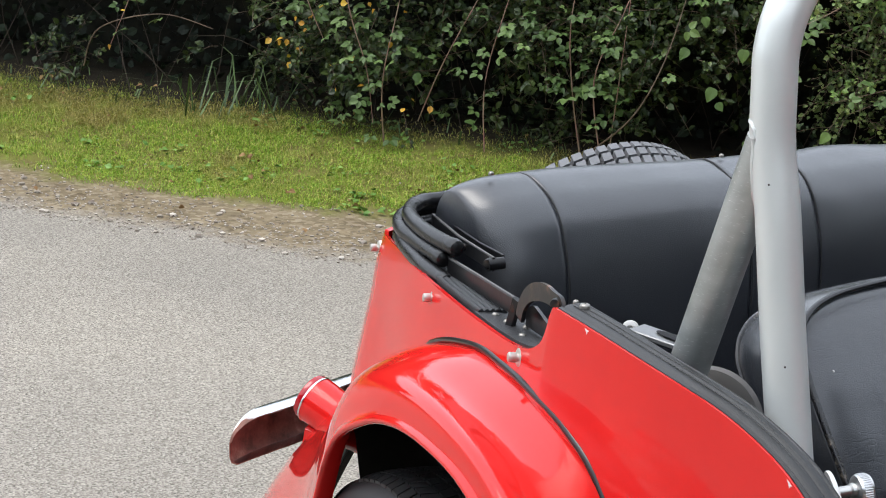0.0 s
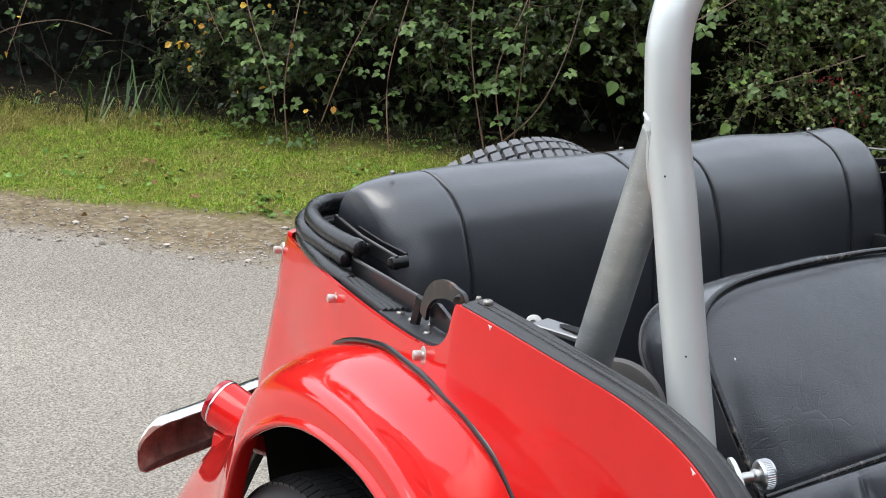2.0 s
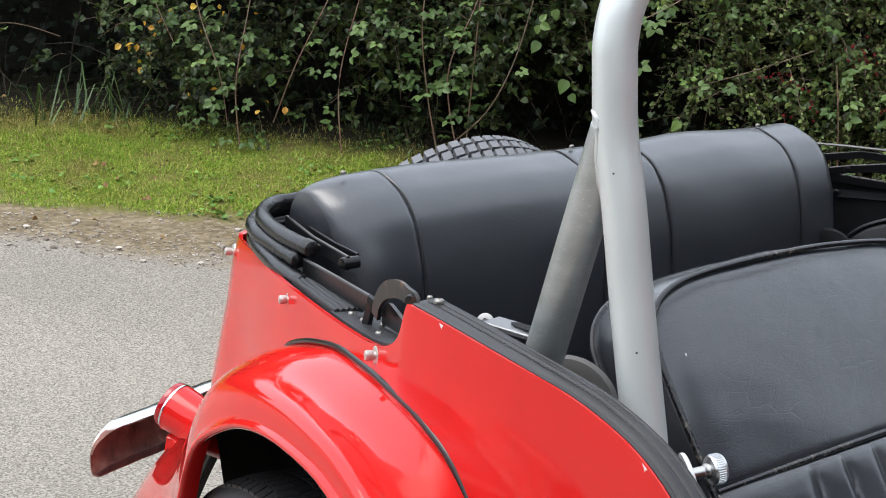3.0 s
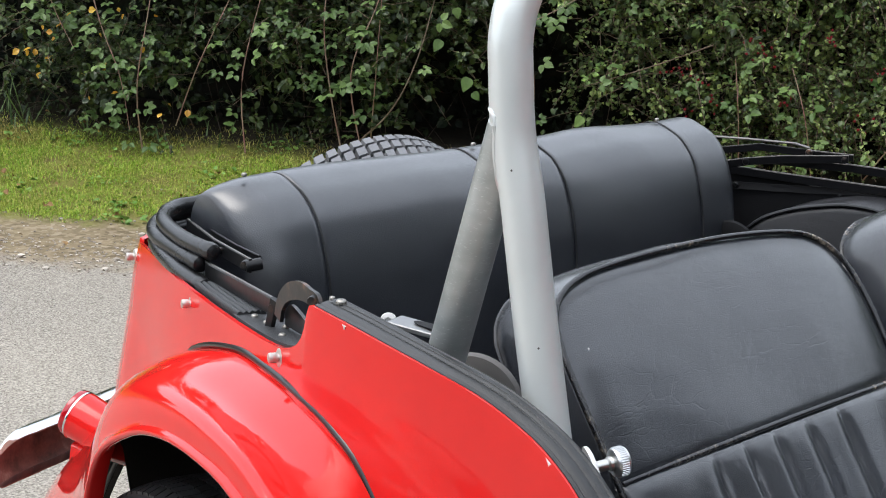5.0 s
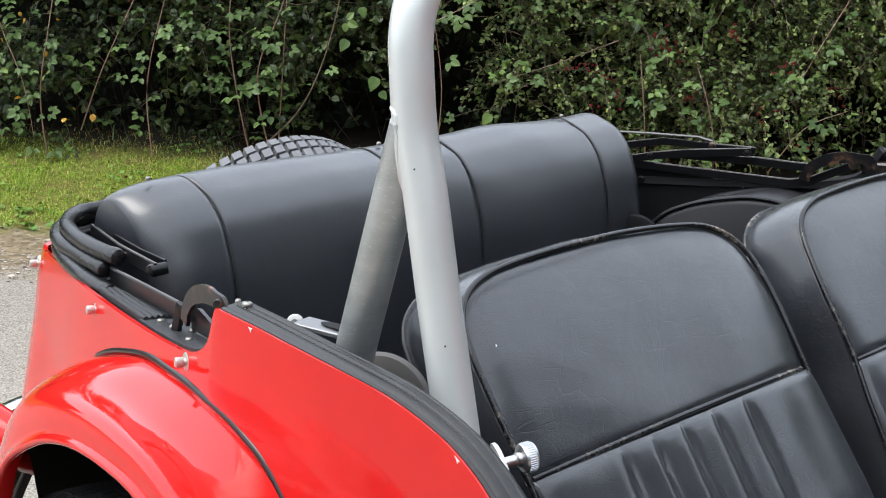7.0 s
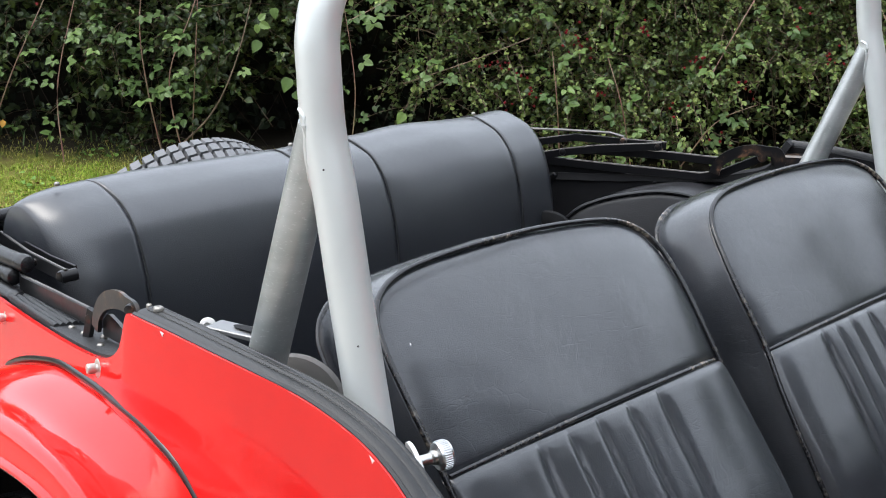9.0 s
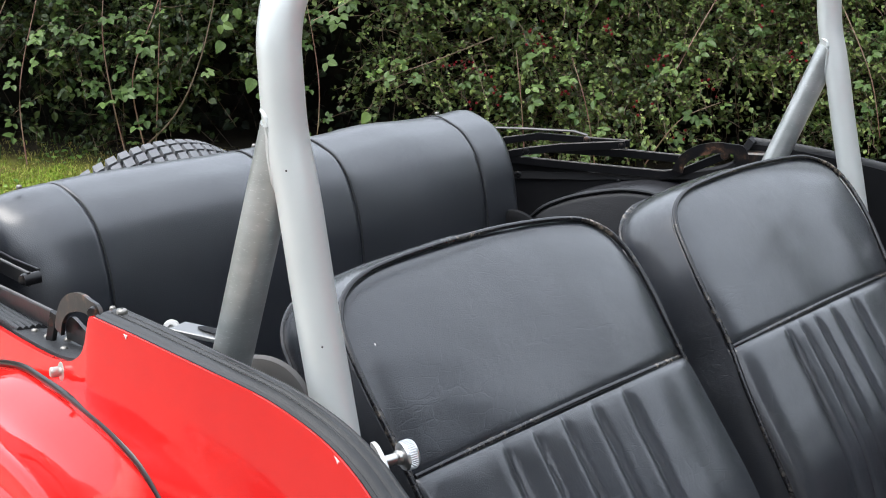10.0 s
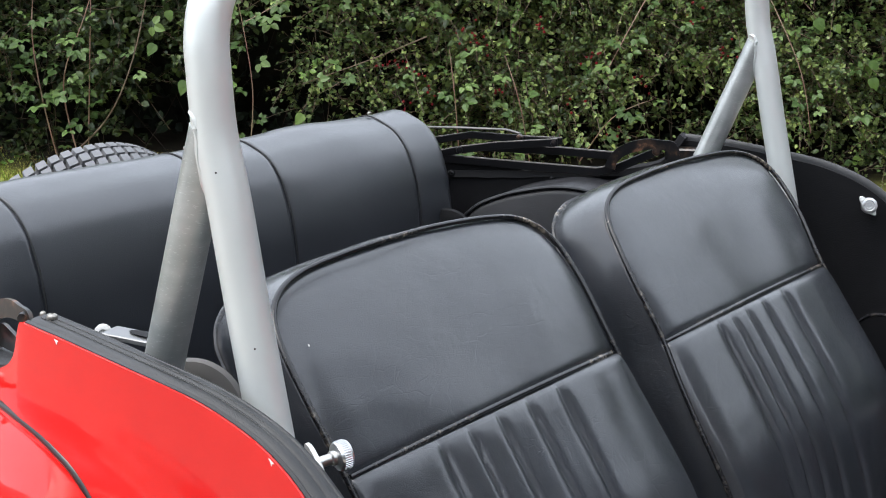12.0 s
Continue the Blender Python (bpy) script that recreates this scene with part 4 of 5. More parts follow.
def build_bracket(dx=0.0, y0=0.0):
    """A crescent plate standing in the notch of the cockpit side."""
    outer = [(-0.300, 0.836), (-0.296, 0.850), (-0.285, 0.866), (-0.2685, 0.878), (-0.249, 0.8855), (-0.229, 0.8885), (-0.213, 0.8875), (-0.194, 0.886), (-0.184, 0.870), (-0.186, 0.852)]
    inner = [(-0.284, 0.832), (-0.281, 0.845), (-0.272, 0.855), (-0.2605, 0.862), (-0.243, 0.8680), (-0.228, 0.8710), (-0.215, 0.8715), (-0.205, 0.869), (-0.201, 0.860), (-0.202, 0.848)]
    o, i = curve_pts([(x, 0, z) for x, z in outer], 4), curve_pts([(x, 0, z) for x, z in inner], 4)
    rows = [[Vector((p.x, side_y(p.x) + 0.020, p.z)), Vector((q.x, side_y(q.x) + 0.020, q.z))] for p, q in zip(o, i)]
    return shell(loft(rows), 0.004)


def build_notch_lining():
    xs = [-0.385, -0.36, -0.33, -0.29, -0.25, -0.225, -0.205, -0.192, -0.183, -0.177, -0.172, -0.168]
    rows = []
    for x in xs:
        y, z = side_y(x), top_z(x)
        rows.append([Vector((x, y + 0.002, z - 0.004)), Vector((x, y + 0.003, z + 0.0015)), Vector((x, y + 0.03, z + 0.0005)), Vector((x, y + 0.055, z - 0.003)), Vector((x, y + 0.056, z - 0.03))])
    return shell(loft(rows), 0.003)


bracket = part("bracket_plate", build_bracket(), M_RUSTED, hood, "crescent-shaped black steel bracket with rust")
pivot(bracket, (-0.200, side_y(-0.200) + 0.018, 0.879), 0.006)
part("notch_lining", build_notch_lining(), M_TRIM, car, "black steel lining of the rim notch", 40)
bar("bracket_cross_piece", [(-0.235, -0.545, 0.842), (-0.205, -0.535, 0.856), (-0.185, -0.54, 0.852)], 0.03, 0.004, M_STEEL, hood, "bare steel cross piece")
for x, w in ((-0.362, 0.022), (-0.330, 0.024), (-0.272, 0.018), (-0.300, 0.036)):
    screw_head(car, (x, side_y(x) + w, top_z(x) + 0.0002), 0.0040, "rivet", material=M_DULL)

# lower crescent of the bracket, inside the notch
o = curve_pts([(-0.300, 0, 0.836), (-0.285, 0, 0.848), (-0.262, 0, 0.846), (-0.235, 0, 0.842), (-0.208, 0, 0.850), (-0.186, 0, 0.868)], 4)
i = curve_pts([(-0.298, 0, 0.822), (-0.280, 0, 0.824), (-0.255, 0, 0.826), (-0.228, 0, 0.828), (-0.205, 0, 0.832), (-0.184, 0, 0.846)], 4)
bm = loft([[Vector((p.x, side_y(p.x) + 0.034, p.z)), Vector((q.x, side_y(q.x) + 0.034, q.z))] for p, q in zip(o, i)])
part("bracket_web", shell(bm, 0.004), M_RUSTED, bracket, "rusty inner plate")

# the far arm of the frame
bar("hood_link", [(-0.70, 0.70, 0.846), (-0.60, 0.742, 0.851), (-0.523, 0.772, 0.853), (-0.500, 0.780, 0.848)], 0.010, 0.003, M_EDGE, hood, "flat steel strip with a bare edge")
bar("hood_link", [(-0.66, 0.715, 0.822), (-0.578, 0.750, 0.840), (-0.491, 0.784, 0.839), (-0.432, 0.806, 0.840)], 0.004, 0.012, M_BLACK_METAL, hood, "flat black steel hood link")
fl2 = bar("hood_link", [(-0.65, 0.702, 0.799), (-0.586, 0.728, 0.816), (-0.532, 0.750, 0.827), (-0.432, 0.790, 0.840)], 0.004, 0.013, M_BLACK_METAL, hood, "flat black steel hood link")
for p in ((-0.586, 0.725, 0.816), (-0.437, 0.787, 0.838), (-0.495, 0.770, 0.842)):
    pivot(fl2, p, 0.006, (0.4, -1, 0))
bar("hood_arm", [(-0.56, 0.760, 0.820), (-0.432, 0.806, 0.823), (-0.343, 0.841, 0.821)], 0.005, 0.014, M_BLACK_METAL, hood, "flat black steel arm with worn paint")
bar("hood_arm", [(-0.66, 0.700, 0.800), (-0.508, 0.760, 0.797), (-0.368, 0.815, 0.795), (-0.338, 0.828, 0.803), (-0.306, 0.836, 0.820), (-0.268, 0.847, 0.840)], 0.005, 0.014, M_BLACK_METAL, hood, "long cranked black steel bar")
bm = build_bracket()
bm.transform(FLIP @ Matrix.Translation((0.038, 0.012, 0.0)))
fb = part("bracket_plate", bm, M_RUSTED, hood, "crescent-shaped black steel bracket with rust")
pivot(fb, (-0.345, 0.832, 0.820), 0.008, (0.3, -1, 0))
pivot(fb, (-0.272, 0.842, 0.838), 0.008, (0.3, -1, 0))
part("bracket_block", sweep([Vector((-0.262, 0.862, 0.834)), Vector((-0.20, 0.875, 0.838))], flat(0.03, 0.02, 0.003)), M_RUSTED, hood, "rusty steel block")

# ---- inner wheel arches ----
ARCH = [(-0.60, 0.642, 0.62), (-0.532, 0.668, 0.726), (-0.483, 0.688, 0.761), (-0.416, 0.714, 0.781), (-0.374, 0.731, 0.785), (-0.332, 0.748, 0.779), (-0.26, 0.77, 0.755), (-0.19, 0.785, 0.70), (-0.14, 0.79, 0.60)]


def far_wall(x):
    return 2 * MID - side_y(x - FAR_X)


def build_arch(flip):
    """The far one; the near one mirrors it."""
    pts = curve_pts(ARCH, 5)
    rows = []
    for p in pts:
        w = far_wall(p.x) - 0.016
        rows.append([Vector((p.x, p.y - 0.005, 0.33)), Vector((p.x, p.y - 0.005, 0.33 + (p.z - 0.33) * 0.6)), Vector((p.x, p.y - 0.003, p.z - 0.012)), Vector((p.x, p.y + 0.002, p.z - 0.003)), Vector((p.x, p.y + 0.012, p.z + 0.001)),
                     Vector((p.x, p.y * 0.45 + w * 0.55, p.z + 0.004)), Vector((p.x - 0.01, w, p.z + 0.004))])
    bm = loft(rows)
    bm.transform(Matrix.Translation((0, 0, -0.006)))
    edge = [Vector((p.x, p.y, p.z - 0.006)) for p in pts]
    if flip:
        bm.transform(FLIP.inverted())
        edge = [FLIP.inverted() @ p for p in edge]
    return shell(bm, 0.004), sweep(edge, circle(0.0032, 8))


for flip in (False, True):
    bm, edge = build_arch(flip)
    arch = part("inner_wheel_arch", bm, M_ARCH, car, "black vinyl-covered inner wheel arch", 50)
    part("arch_piping", edge, M_BEAD, arch, "black piping")
# piped edge of the far door's recess
part("door_recess_piping", sweep(curve_pts([(0.085, 0.862, 0.56), (0.086, 0.862, 0.59), (0.090, 0.862, 0.607), (0.102, 0.862, 0.619), (0.122, 0.862, 0.626), (0.16, 0.862, 0.630)], 6), circle(0.0035, 8)), M_PIPE, car, "black piping of the door recess")
# trim board and studs on the far inside
bm = loft([[Vector((x, far_wall(x) - 0.024, 0.58)), Vector((x, far_wall(x) - 0.022, z))] for x, z in ((-0.72, 0.785), (-0.62, 0.790), (-0.505, 0.788), (-0.42, 0.780))])
part("side_trim_board", shell(bm, 0.005), M_LINER, car, "black vinyl side board", 50)
for x, z, r in ((-0.604, 0.772, 0.0065), (-0.443, 0.776, 0.0035)):
    screw_head(car, (x, far_wall(x) - 0.030, z), r, "press_stud", up=(0.4, -1, 0), material=M_BLACK_METAL)

# rounded grey hinge plates at the bench's ends
for x, y, z, mtl in ((-0.046, -0.515, 0.806, M_GREY_TRIM), (-0.535, 0.62, 0.690, M_LINER)):
    m = Matrix.Translation((x, y, z)) @ Matrix.Rotation(radians(90), 4, "X") @ Matrix.Rotation(radians(20), 4, "Y")
    bm = lathe([(0.047, -0.004), (0.049, 0.0), (0.047, 0.006), (0.038, 0.009), (0.02, 0.010)], 36, m)
    part("belt_reel_cover", bm, mtl, car, "dull rounded belt cover", 30)

# belt anchor bar beside the brace
anchor = thing("belt_anchor", "aluminium belt anchor bar with a slot beside the roll bar brace", "belt anchor")
plate = bmesh.new()
sweep([Vector((-0.135, -0.538, 0.868)), Vector((-0.078, -0.526, 0.866))], flat(0.028, 0.005, 0.001), bm=plate)
pl = part("anchor_bar", plate, M_ALU, anchor, "milled aluminium bar")
slot = [(0.014 * math.cos(a) + (0.008 if math.cos(a) > 0 else -0.008), 0.0065 * math.sin(a)) for a in np.linspace(0, 2 * math.pi, 24, endpoint=False)]
bm = loft([[Vector((-0.094 + x, -0.5295 + y, 0.8708 + h)) for x, y in slot] for h in (0.0, 0.0004)], closed=True, caps=True)
part("slot", bm, M_LINER, pl, "dark slot")
m = Matrix.Translation((-0.142, -0.539, 0.866)) @ Vector((0.55, -0.75, 0.35)).normalized().to_track_quat("Z", "Y").to_matrix().to_4x4()
part("anchor_eye", lathe([(0.0075, -0.004), (0.0085, 0.0), (0.008, 0.003), (0.0065, 0.004), (0.0032, 0.004), (0.003, 0.001)], 24, m), M_WHITE, anchor, "white nylon eye")

# ---- tail lamp and bumper ----
lamp_end = Vector((-0.908, -0.372, 0.514))
lamp_root = lamp_end + Vector((0.887, 0.326, -0.32)) * 0.082
axis = (lamp_end - lamp_root).normalized()
L = (lamp_end - lamp_root).length
m = Matrix.Translation(lamp_root) @ axis.to_track_quat("Z", "Y").to_matrix().to_4x4()
lamp = part("tail_lamp", lathe([(0.024, -0.03), (0.031, 0.0), (0.033, L * 0.4), (0.0345, L * 0.85), (0.0345, L)], 36, m), M_RED, car, "red painted tail lamp pod")
part("lamp_ring", lathe([(0.0347, L * 0.955), (0.0357, L * 0.962), (0.0357, L * 0.99), (0.0352, L), (0.033, L + 0.001)], 36, m), M_CHROME, lamp, "chrome ring")
part("lens", lathe([(0.0335, L), (0.0345, L + 0.004), (0.033, L + 0.009), (0.023, L + 0.013), (0.006, L + 0.014)], 36, m), M_LENS, lamp, "domed red glass lens")
part("lamp_bracket", sweep([Vector((-0.903, -0.385, 0.463)), Vector((-0.880, -0.372, 0.460)), Vector((-0.862, -0.360, 0.458))], flat(0.016, 0.030, 0.003)), M_RED, car, "small red bracket under the lamp", 35)

BUMP = [(-1.19, 0.50, 0.40), (-1.185, 0.105, 0.40), (-1.152, -0.121, 0.40), (-1.10, -0.271, 0.40), (-1.083, -0.333, 0.40), (-1.064, -0.375, 0.40), (-1.047, -0.405, 0.40)]


def build_bumper():
    pts = curve_pts(BUMP, 6)
    n = len(pts)
    prof = [(-0.006, -0.043), (0.022, -0.042), (0.034, -0.030), (0.038, 0.0), (0.038, 0.034), (0.035, 0.0455), (0.018, 0.0465), (-0.006, 0.043), (-0.007, 0.040),
            (0.018, 0.043), (0.031, 0.042), (0.035, 0.030), (0.035, 0.0), (0.031, -0.028), (0.020, -0.038), (-0.006, -0.040)]
    prof = [(a * 0.66 - 0.008, b * 0.76) for a, b in prof]
    rows = []
    for i, q in enumerate(pts):
        t = (pts[min(i + 1, n - 1)] - pts[max(i - 1, 0)]).normalized()
        side = t.cross(Vector((0, 0, 1))).normalized()
        # towards its tip the blade's upper edge falls away and its flange dies out
        f = max(0.0, (i / (n - 1) - 0.70) / 0.30)
        row = []
        for a, b in prof:
            if b > 0.0:
                a += (0.0172 - a) * 0.85 * min(f * 1.15, 1.0) * (1.0 if b > 0.02 else 0.0)
                b *= 1 - 1.0 * f ** 2.4
            else:
                a += (0.0172 - a) * 0.5 * f
            row.append(q + side * a + Vector((0, 0, b)))
        rows.append(row)
    return loft(rows, closed=True, caps=True)


bumper = part("rear_bumper", build_bumper(), M_BUMPER, car, "chrome bumper blade, rusty on its inner face", 40)
for y in (-0.05, 0.26):
    bar("bumper_iron", [(-1.15, y, 0.40), (-0.9, y, 0.38)], 0.03, 0.008, M_BLACK_METAL, car, "black bumper iron")

# dark underbody seen through the wheel arch
bar("leaf_spring", [(-0.68, -0.37, 0.33), (-0.6, -0.38, 0.30), (-0.25, -0.39, 0.27), (0.1, -0.40, 0.34)], 0.05, 0.02, M_BLACK_METAL, car, "black leaf spring")
part("axle", sweep([Vector((-0.33, -0.56, 0.325)), Vector((-0.40, 2 * MID + 0.56, 0.325))], circle(0.035, 16)), M_BLACK_METAL, car, "black rear axle tube")
bar("chassis_rail", [(-0.70, -0.32, 0.36), (0.36, -0.42, 0.36)], 0.05, 0.08, M_BLACK_METAL, car, "black chassis rail")
bx = [p[0] for p in BEAD][::-1]
bz = [p[1] for p in BEAD][::-1]
rows = []
for x in np.linspace(-0.74, 0.085, 24):
    k = max(0.0, (-0.42 - x) / 0.36)
    high = interp(x, bx, bz) - 0.016
    low = min(0.26 + 0.33 * min(k, 1.0), high - 0.02)
    rows.append([Vector((x - 0.24 * k * (top_z(x) - z), side_y(x) - 0.013, z)) for z in np.linspace(low, high, 5)])
bm = loft(rows)
part("arch_liner", bm, M_UNDER, car, "dirty black inner arch panel")

# ---- spare wheel on the tail ----
ax = Vector((-0.90, 0.0, 0.43)).normalized()
m = Matrix.Translation((-1.00, 0.20, 0.547)) @ ax.to_track_quat("Z", "Y").to_matrix().to_4x4()
spare = part("spare_tyre", tyre_bm(0.306, 0.15, 64), M_RUBBER, car, "dusty black spare tyre on the tail", 60)
spare.matrix_basis = m
part("tread", tread_bm(0.312, 0.17, 82, 6, 0.30, 0), M_SPARE, spare, "square-cut tread blocks", 30)
part("wheel_disc", lathe([(0.02, 0.03), (0.12, 0.035), (0.18, 0.02), (0.205, 0.06), (0.20, -0.05), (0.03, -0.03)], 40), M_CHROME, spare, "steel wheel disc")

# ---- hedge ----
def leaf_mesh(name, material, pos, d, nrm, ln, wd, fold=0.12, curl=0.06):
    """One mesh of many folded leaves: base points, ways, face normals, lengths, half widths."""
    count = len(pos)
    d = d / np.linalg.norm(d, axis=1)[:, None]
    side = np.cross(d, nrm)
    side /= np.linalg.norm(side, axis=1)[:, None] + 1e-9
    up = np.cross(side, d)
    L, W = ln[:, None], wd[:, None]
    f, c = L * fold, L * curl
    verts = np.stack([pos, pos + d * L * 0.28 + side * W * 0.86 + up * f, pos + d * L * 0.62 + side * W * 0.92 + up * (f * 0.9 - c), pos + d * L - up * c * 2.2,
                      pos + d * L * 0.62 - side * W * 0.92 + up * (f * 0.9 - c), pos + d * L * 0.28 - side * W * 0.86 + up * f, pos + d * L * 0.45 + up * c * 0.3], 1).reshape(-1, 3)
    b = np.arange(count)[:, None] * 7
    faces = np.concatenate([b + np.array(t) for t in ([0, 1, 6], [1, 2, 6], [2, 3, 6], [3, 4, 6], [4, 5, 6], [5, 0, 6])], 0)
    me = bpy.data.meshes.new(name)
    me.from_pydata(verts.tolist(), [], faces.tolist())
    me.materials.append(material)
    return me


def toothed_leaves(name, material, leaves, edge, fold=0.10, droop=0.10):
    """Large leaves with a shaped rim and a midrib: (base, way, normal, length, half width) each."""
    bm = bmesh.new()
    for pos, d, nrm, ln, wd in leaves:
        d = Vector(d).normalized()
        side = d.cross(Vector(nrm)).normalized()
        up = side.cross(d)

        def at(f, w):
            return Vector(pos) + d * ln * f + side * wd * w + up * ln * (fold * abs(w) - droop * f * f)
        rib = [bm.verts.new(at(0.0, 0.0))] + [bm.verts.new(at(f, 0.0)) for f, _ in edge] + [bm.verts.new(at(1.0, 0.0))]
        for k in (1, -1):
            rim = [rib[0]] + [bm.verts.new(at(f, w * k)) for f, w in edge] + [rib[-1]]
            for i in range(len(rib) - 1):
                quad = [rib[i], rib[i + 1], rim[i + 1], rim[i]]
                bm.faces.new(list(dict.fromkeys(quad if k > 0 else quad[::-1])))
    me = bpy.data.meshes.new(name)
    bm.to_mesh(me)
    bm.free()
    me.materials.append(material)
    return me


TOOTHED = [(0.07, 0.50), (0.20, 0.92), (0.26, 0.86), (0.40, 1.02), (0.46, 0.92), (0.62, 0.86), (0.67, 0.74), (0.83, 0.46), (0.87, 0.36)]
HEART = [(-0.06, 0.45), (0.04, 0.82), (0.20, 1.0), (0.40, 0.94), (0.60, 0.70), (0.80, 0.36), (0.92, 0.13)]


def leaf_material(name, dark, light, rough=0.42, island=True):
    m = mat(name, dark, rough, 0.0, 0.0, 0.4)
    if island:
        pick = nd(m, "ShaderNodeNewGeometry").outputs["Random Per Island"]
    else:
        pick = nd(m, "ShaderNodeObjectInfo").outputs["Random"]
    mid = tuple((a * 1.3 + b * 0.7) / 2 for a, b in zip(dark, light))
    col = ramp(m, pick, [(0.0, dark), (0.6, mid), (1.0, light)])
    vein = ramp(m, noise_of(m, 60, 3), [(0.3, (0.82, 0.82, 0.82)), (0.7, (1.1, 1.1, 1.1))])
    link(m, mix(m, 1.0, col, vein, "MULTIPLY"), bsdf(m).inputs["Base Color"])
    return m


# the hedge's inner shade is put into this near-black leaf colour
M_SHADE_LEAF = leaf_material("shade_coloured_leaf", (0.004, 0.009, 0.0035), (0.014, 0.027, 0.009), 0.7)
M_HAW_DARK = leaf_material("dark_hawthorn_leaf", (0.013, 0.028, 0.006), (0.080, 0.115, 0.026))
M_HAW = leaf_material("hawthorn_leaf", (0.030, 0.054, 0.015), (0.115, 0.155, 0.044))
M_HAW_PALE = leaf_material("pale_hawthorn_leaf", (0.075, 0.125, 0.03), (0.29, 0.36, 0.105))
M_FRESH = leaf_material("fresh_leaf", (0.06, 0.12, 0.022), (0.17, 0.27, 0.055))
M_BRAMBLE = leaf_material("bramble_leaf", (0.044, 0.088, 0.018), (0.14, 0.215, 0.060), 0.5, False)
M_YELLOW = leaf_material("yellowed_leaf", (0.45, 0.22, 0.02), (0.60, 0.42, 0.04))
M_BROAD = leaf_material("broad_leaf", (0.05, 0.10, 0.015), (0.14, 0.22, 0.030), 0.55, False)
M_DEAD = leaf_material("dead_leaf", (0.16, 0.085, 0.032), (0.40, 0.25, 0.11), 0.8)
M_TWIG = mat("twig_bark", (0.10, 0.075, 0.05), 0.85)
link(M_TWIG, ramp(M_TWIG, noise_of(M_TWIG, 30, 4), [(0.3, (0.075, 0.052, 0.036)), (0.75, (0.21, 0.15, 0.105))]), bsdf(M_TWIG).inputs["Base Color"])
# twig colour darkened to stand for the shade under the hedge
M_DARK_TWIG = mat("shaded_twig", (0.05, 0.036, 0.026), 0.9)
M_CANE = mat("bramble_cane", (0.14, 0.06, 0.05), 0.6)
link(M_CANE, ramp(M_CANE, noise_of(M_CANE, 12, 4), [(0.3, (0.24, 0.105, 0.095)), (0.7, (0.27, 0.21, 0.14))]), bsdf(M_CANE).inputs["Base Color"])
M_BERRY = mat("red_berry", (0.16, 0.004, 0.010), 0.35)

hedge = thing("hedge", "dense overgrown hedge of bramble and hawthorn beyond the verge", "hedge")
rng = np.random.default_rng(7)


def density(r, z):
    """How leafy the hedge's face is at a place."""
    k = 0.56 + 1.15 * noise.noise((r * 1.5, z * 2.6, 4.0)) + 0.65 * noise.noise((r * 4.4, z * 5.4, 9.0))
    if r < -2.5:
        k -= 0.75 * min(1, (-2.5 - r) / 0.3) * (1.0 if z < 0.62 else 0.8)
    if -1.10 < r < -0.40 and z < 0.48:
        k -= 0.6
    if -2.02 < r < -1.62:
        k -= 0.15
    if z < 0.2:
        k -= 0.25
    if r < -0.55:
        k -= 0.10
    if r > -0.40:
        k += -0.12 + 0.50 * min(max((z - 0.28) / 0.3, 0.0), 1.0)
    return min(max(k, 0.03), 1.0)


def hedge_top(r):
    """The unseen top rises down the road, added to darken the far seat's reflections."""
    return 1.8 + 1.25 * min(max((r - 3.0) / 2.5, 0.0), 1.0)


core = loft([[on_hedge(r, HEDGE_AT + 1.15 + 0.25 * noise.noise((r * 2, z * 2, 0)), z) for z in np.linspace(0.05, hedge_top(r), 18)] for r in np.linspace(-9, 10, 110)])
# near-black colour stands for the shade in the gaps between leaves
M_CORE = mat("hedge_inner_shade", (0.012, 0.012, 0.008), 1.0)
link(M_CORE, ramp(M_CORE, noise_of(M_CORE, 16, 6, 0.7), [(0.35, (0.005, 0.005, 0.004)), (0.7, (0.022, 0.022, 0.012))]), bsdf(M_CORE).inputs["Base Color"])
part("hedge_core", shell(core, 0.3), M_CORE, hedge, "near-black backing sheet, coloured as the shade inside the hedge")


def hedge_part(name, me, label):
    ob = new(name, me)
    ob.parent = hedge
    tagged(ob, label, kind="stuff")
    return ob


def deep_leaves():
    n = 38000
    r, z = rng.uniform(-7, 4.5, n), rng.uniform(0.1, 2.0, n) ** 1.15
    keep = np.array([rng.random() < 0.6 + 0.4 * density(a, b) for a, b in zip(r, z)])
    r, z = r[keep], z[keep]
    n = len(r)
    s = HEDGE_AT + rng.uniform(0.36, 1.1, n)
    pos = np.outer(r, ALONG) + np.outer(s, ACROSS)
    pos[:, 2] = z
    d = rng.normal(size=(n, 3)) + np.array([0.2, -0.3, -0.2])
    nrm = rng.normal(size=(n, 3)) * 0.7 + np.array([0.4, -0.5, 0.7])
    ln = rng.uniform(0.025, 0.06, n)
    return leaf_mesh("inner_leaves", M_SHADE_LEAF, pos, d, nrm, ln, ln * 0.4)


hedge_part("inner_leaves", deep_leaves(), "inner leaves, coloured dark as in shade")


def crown_leaves():
    """The closed upper part, added out of view to shade the hedge below."""
    n = 24000
    r = rng.uniform(-8, 10, n)
    z = np.array([rng.uniform(1.0, hedge_top(a) + 0.2) for a in r])
    s = HEDGE_AT - 0.05 + rng.uniform(0.0, 0.9, n)
    pos = np.outer(r, ALONG) + np.outer(s, ACROSS)
    pos[:, 2] = z
    ln = rng.uniform(0.06, 0.14, n)
    return leaf_mesh("upper_leaves", M_HAW, pos, rng.normal(size=(n, 3)), rng.normal(size=(n, 3)) * 0.6 + np.array([0.2, -0.3, 0.9]), ln, ln * 0.42)


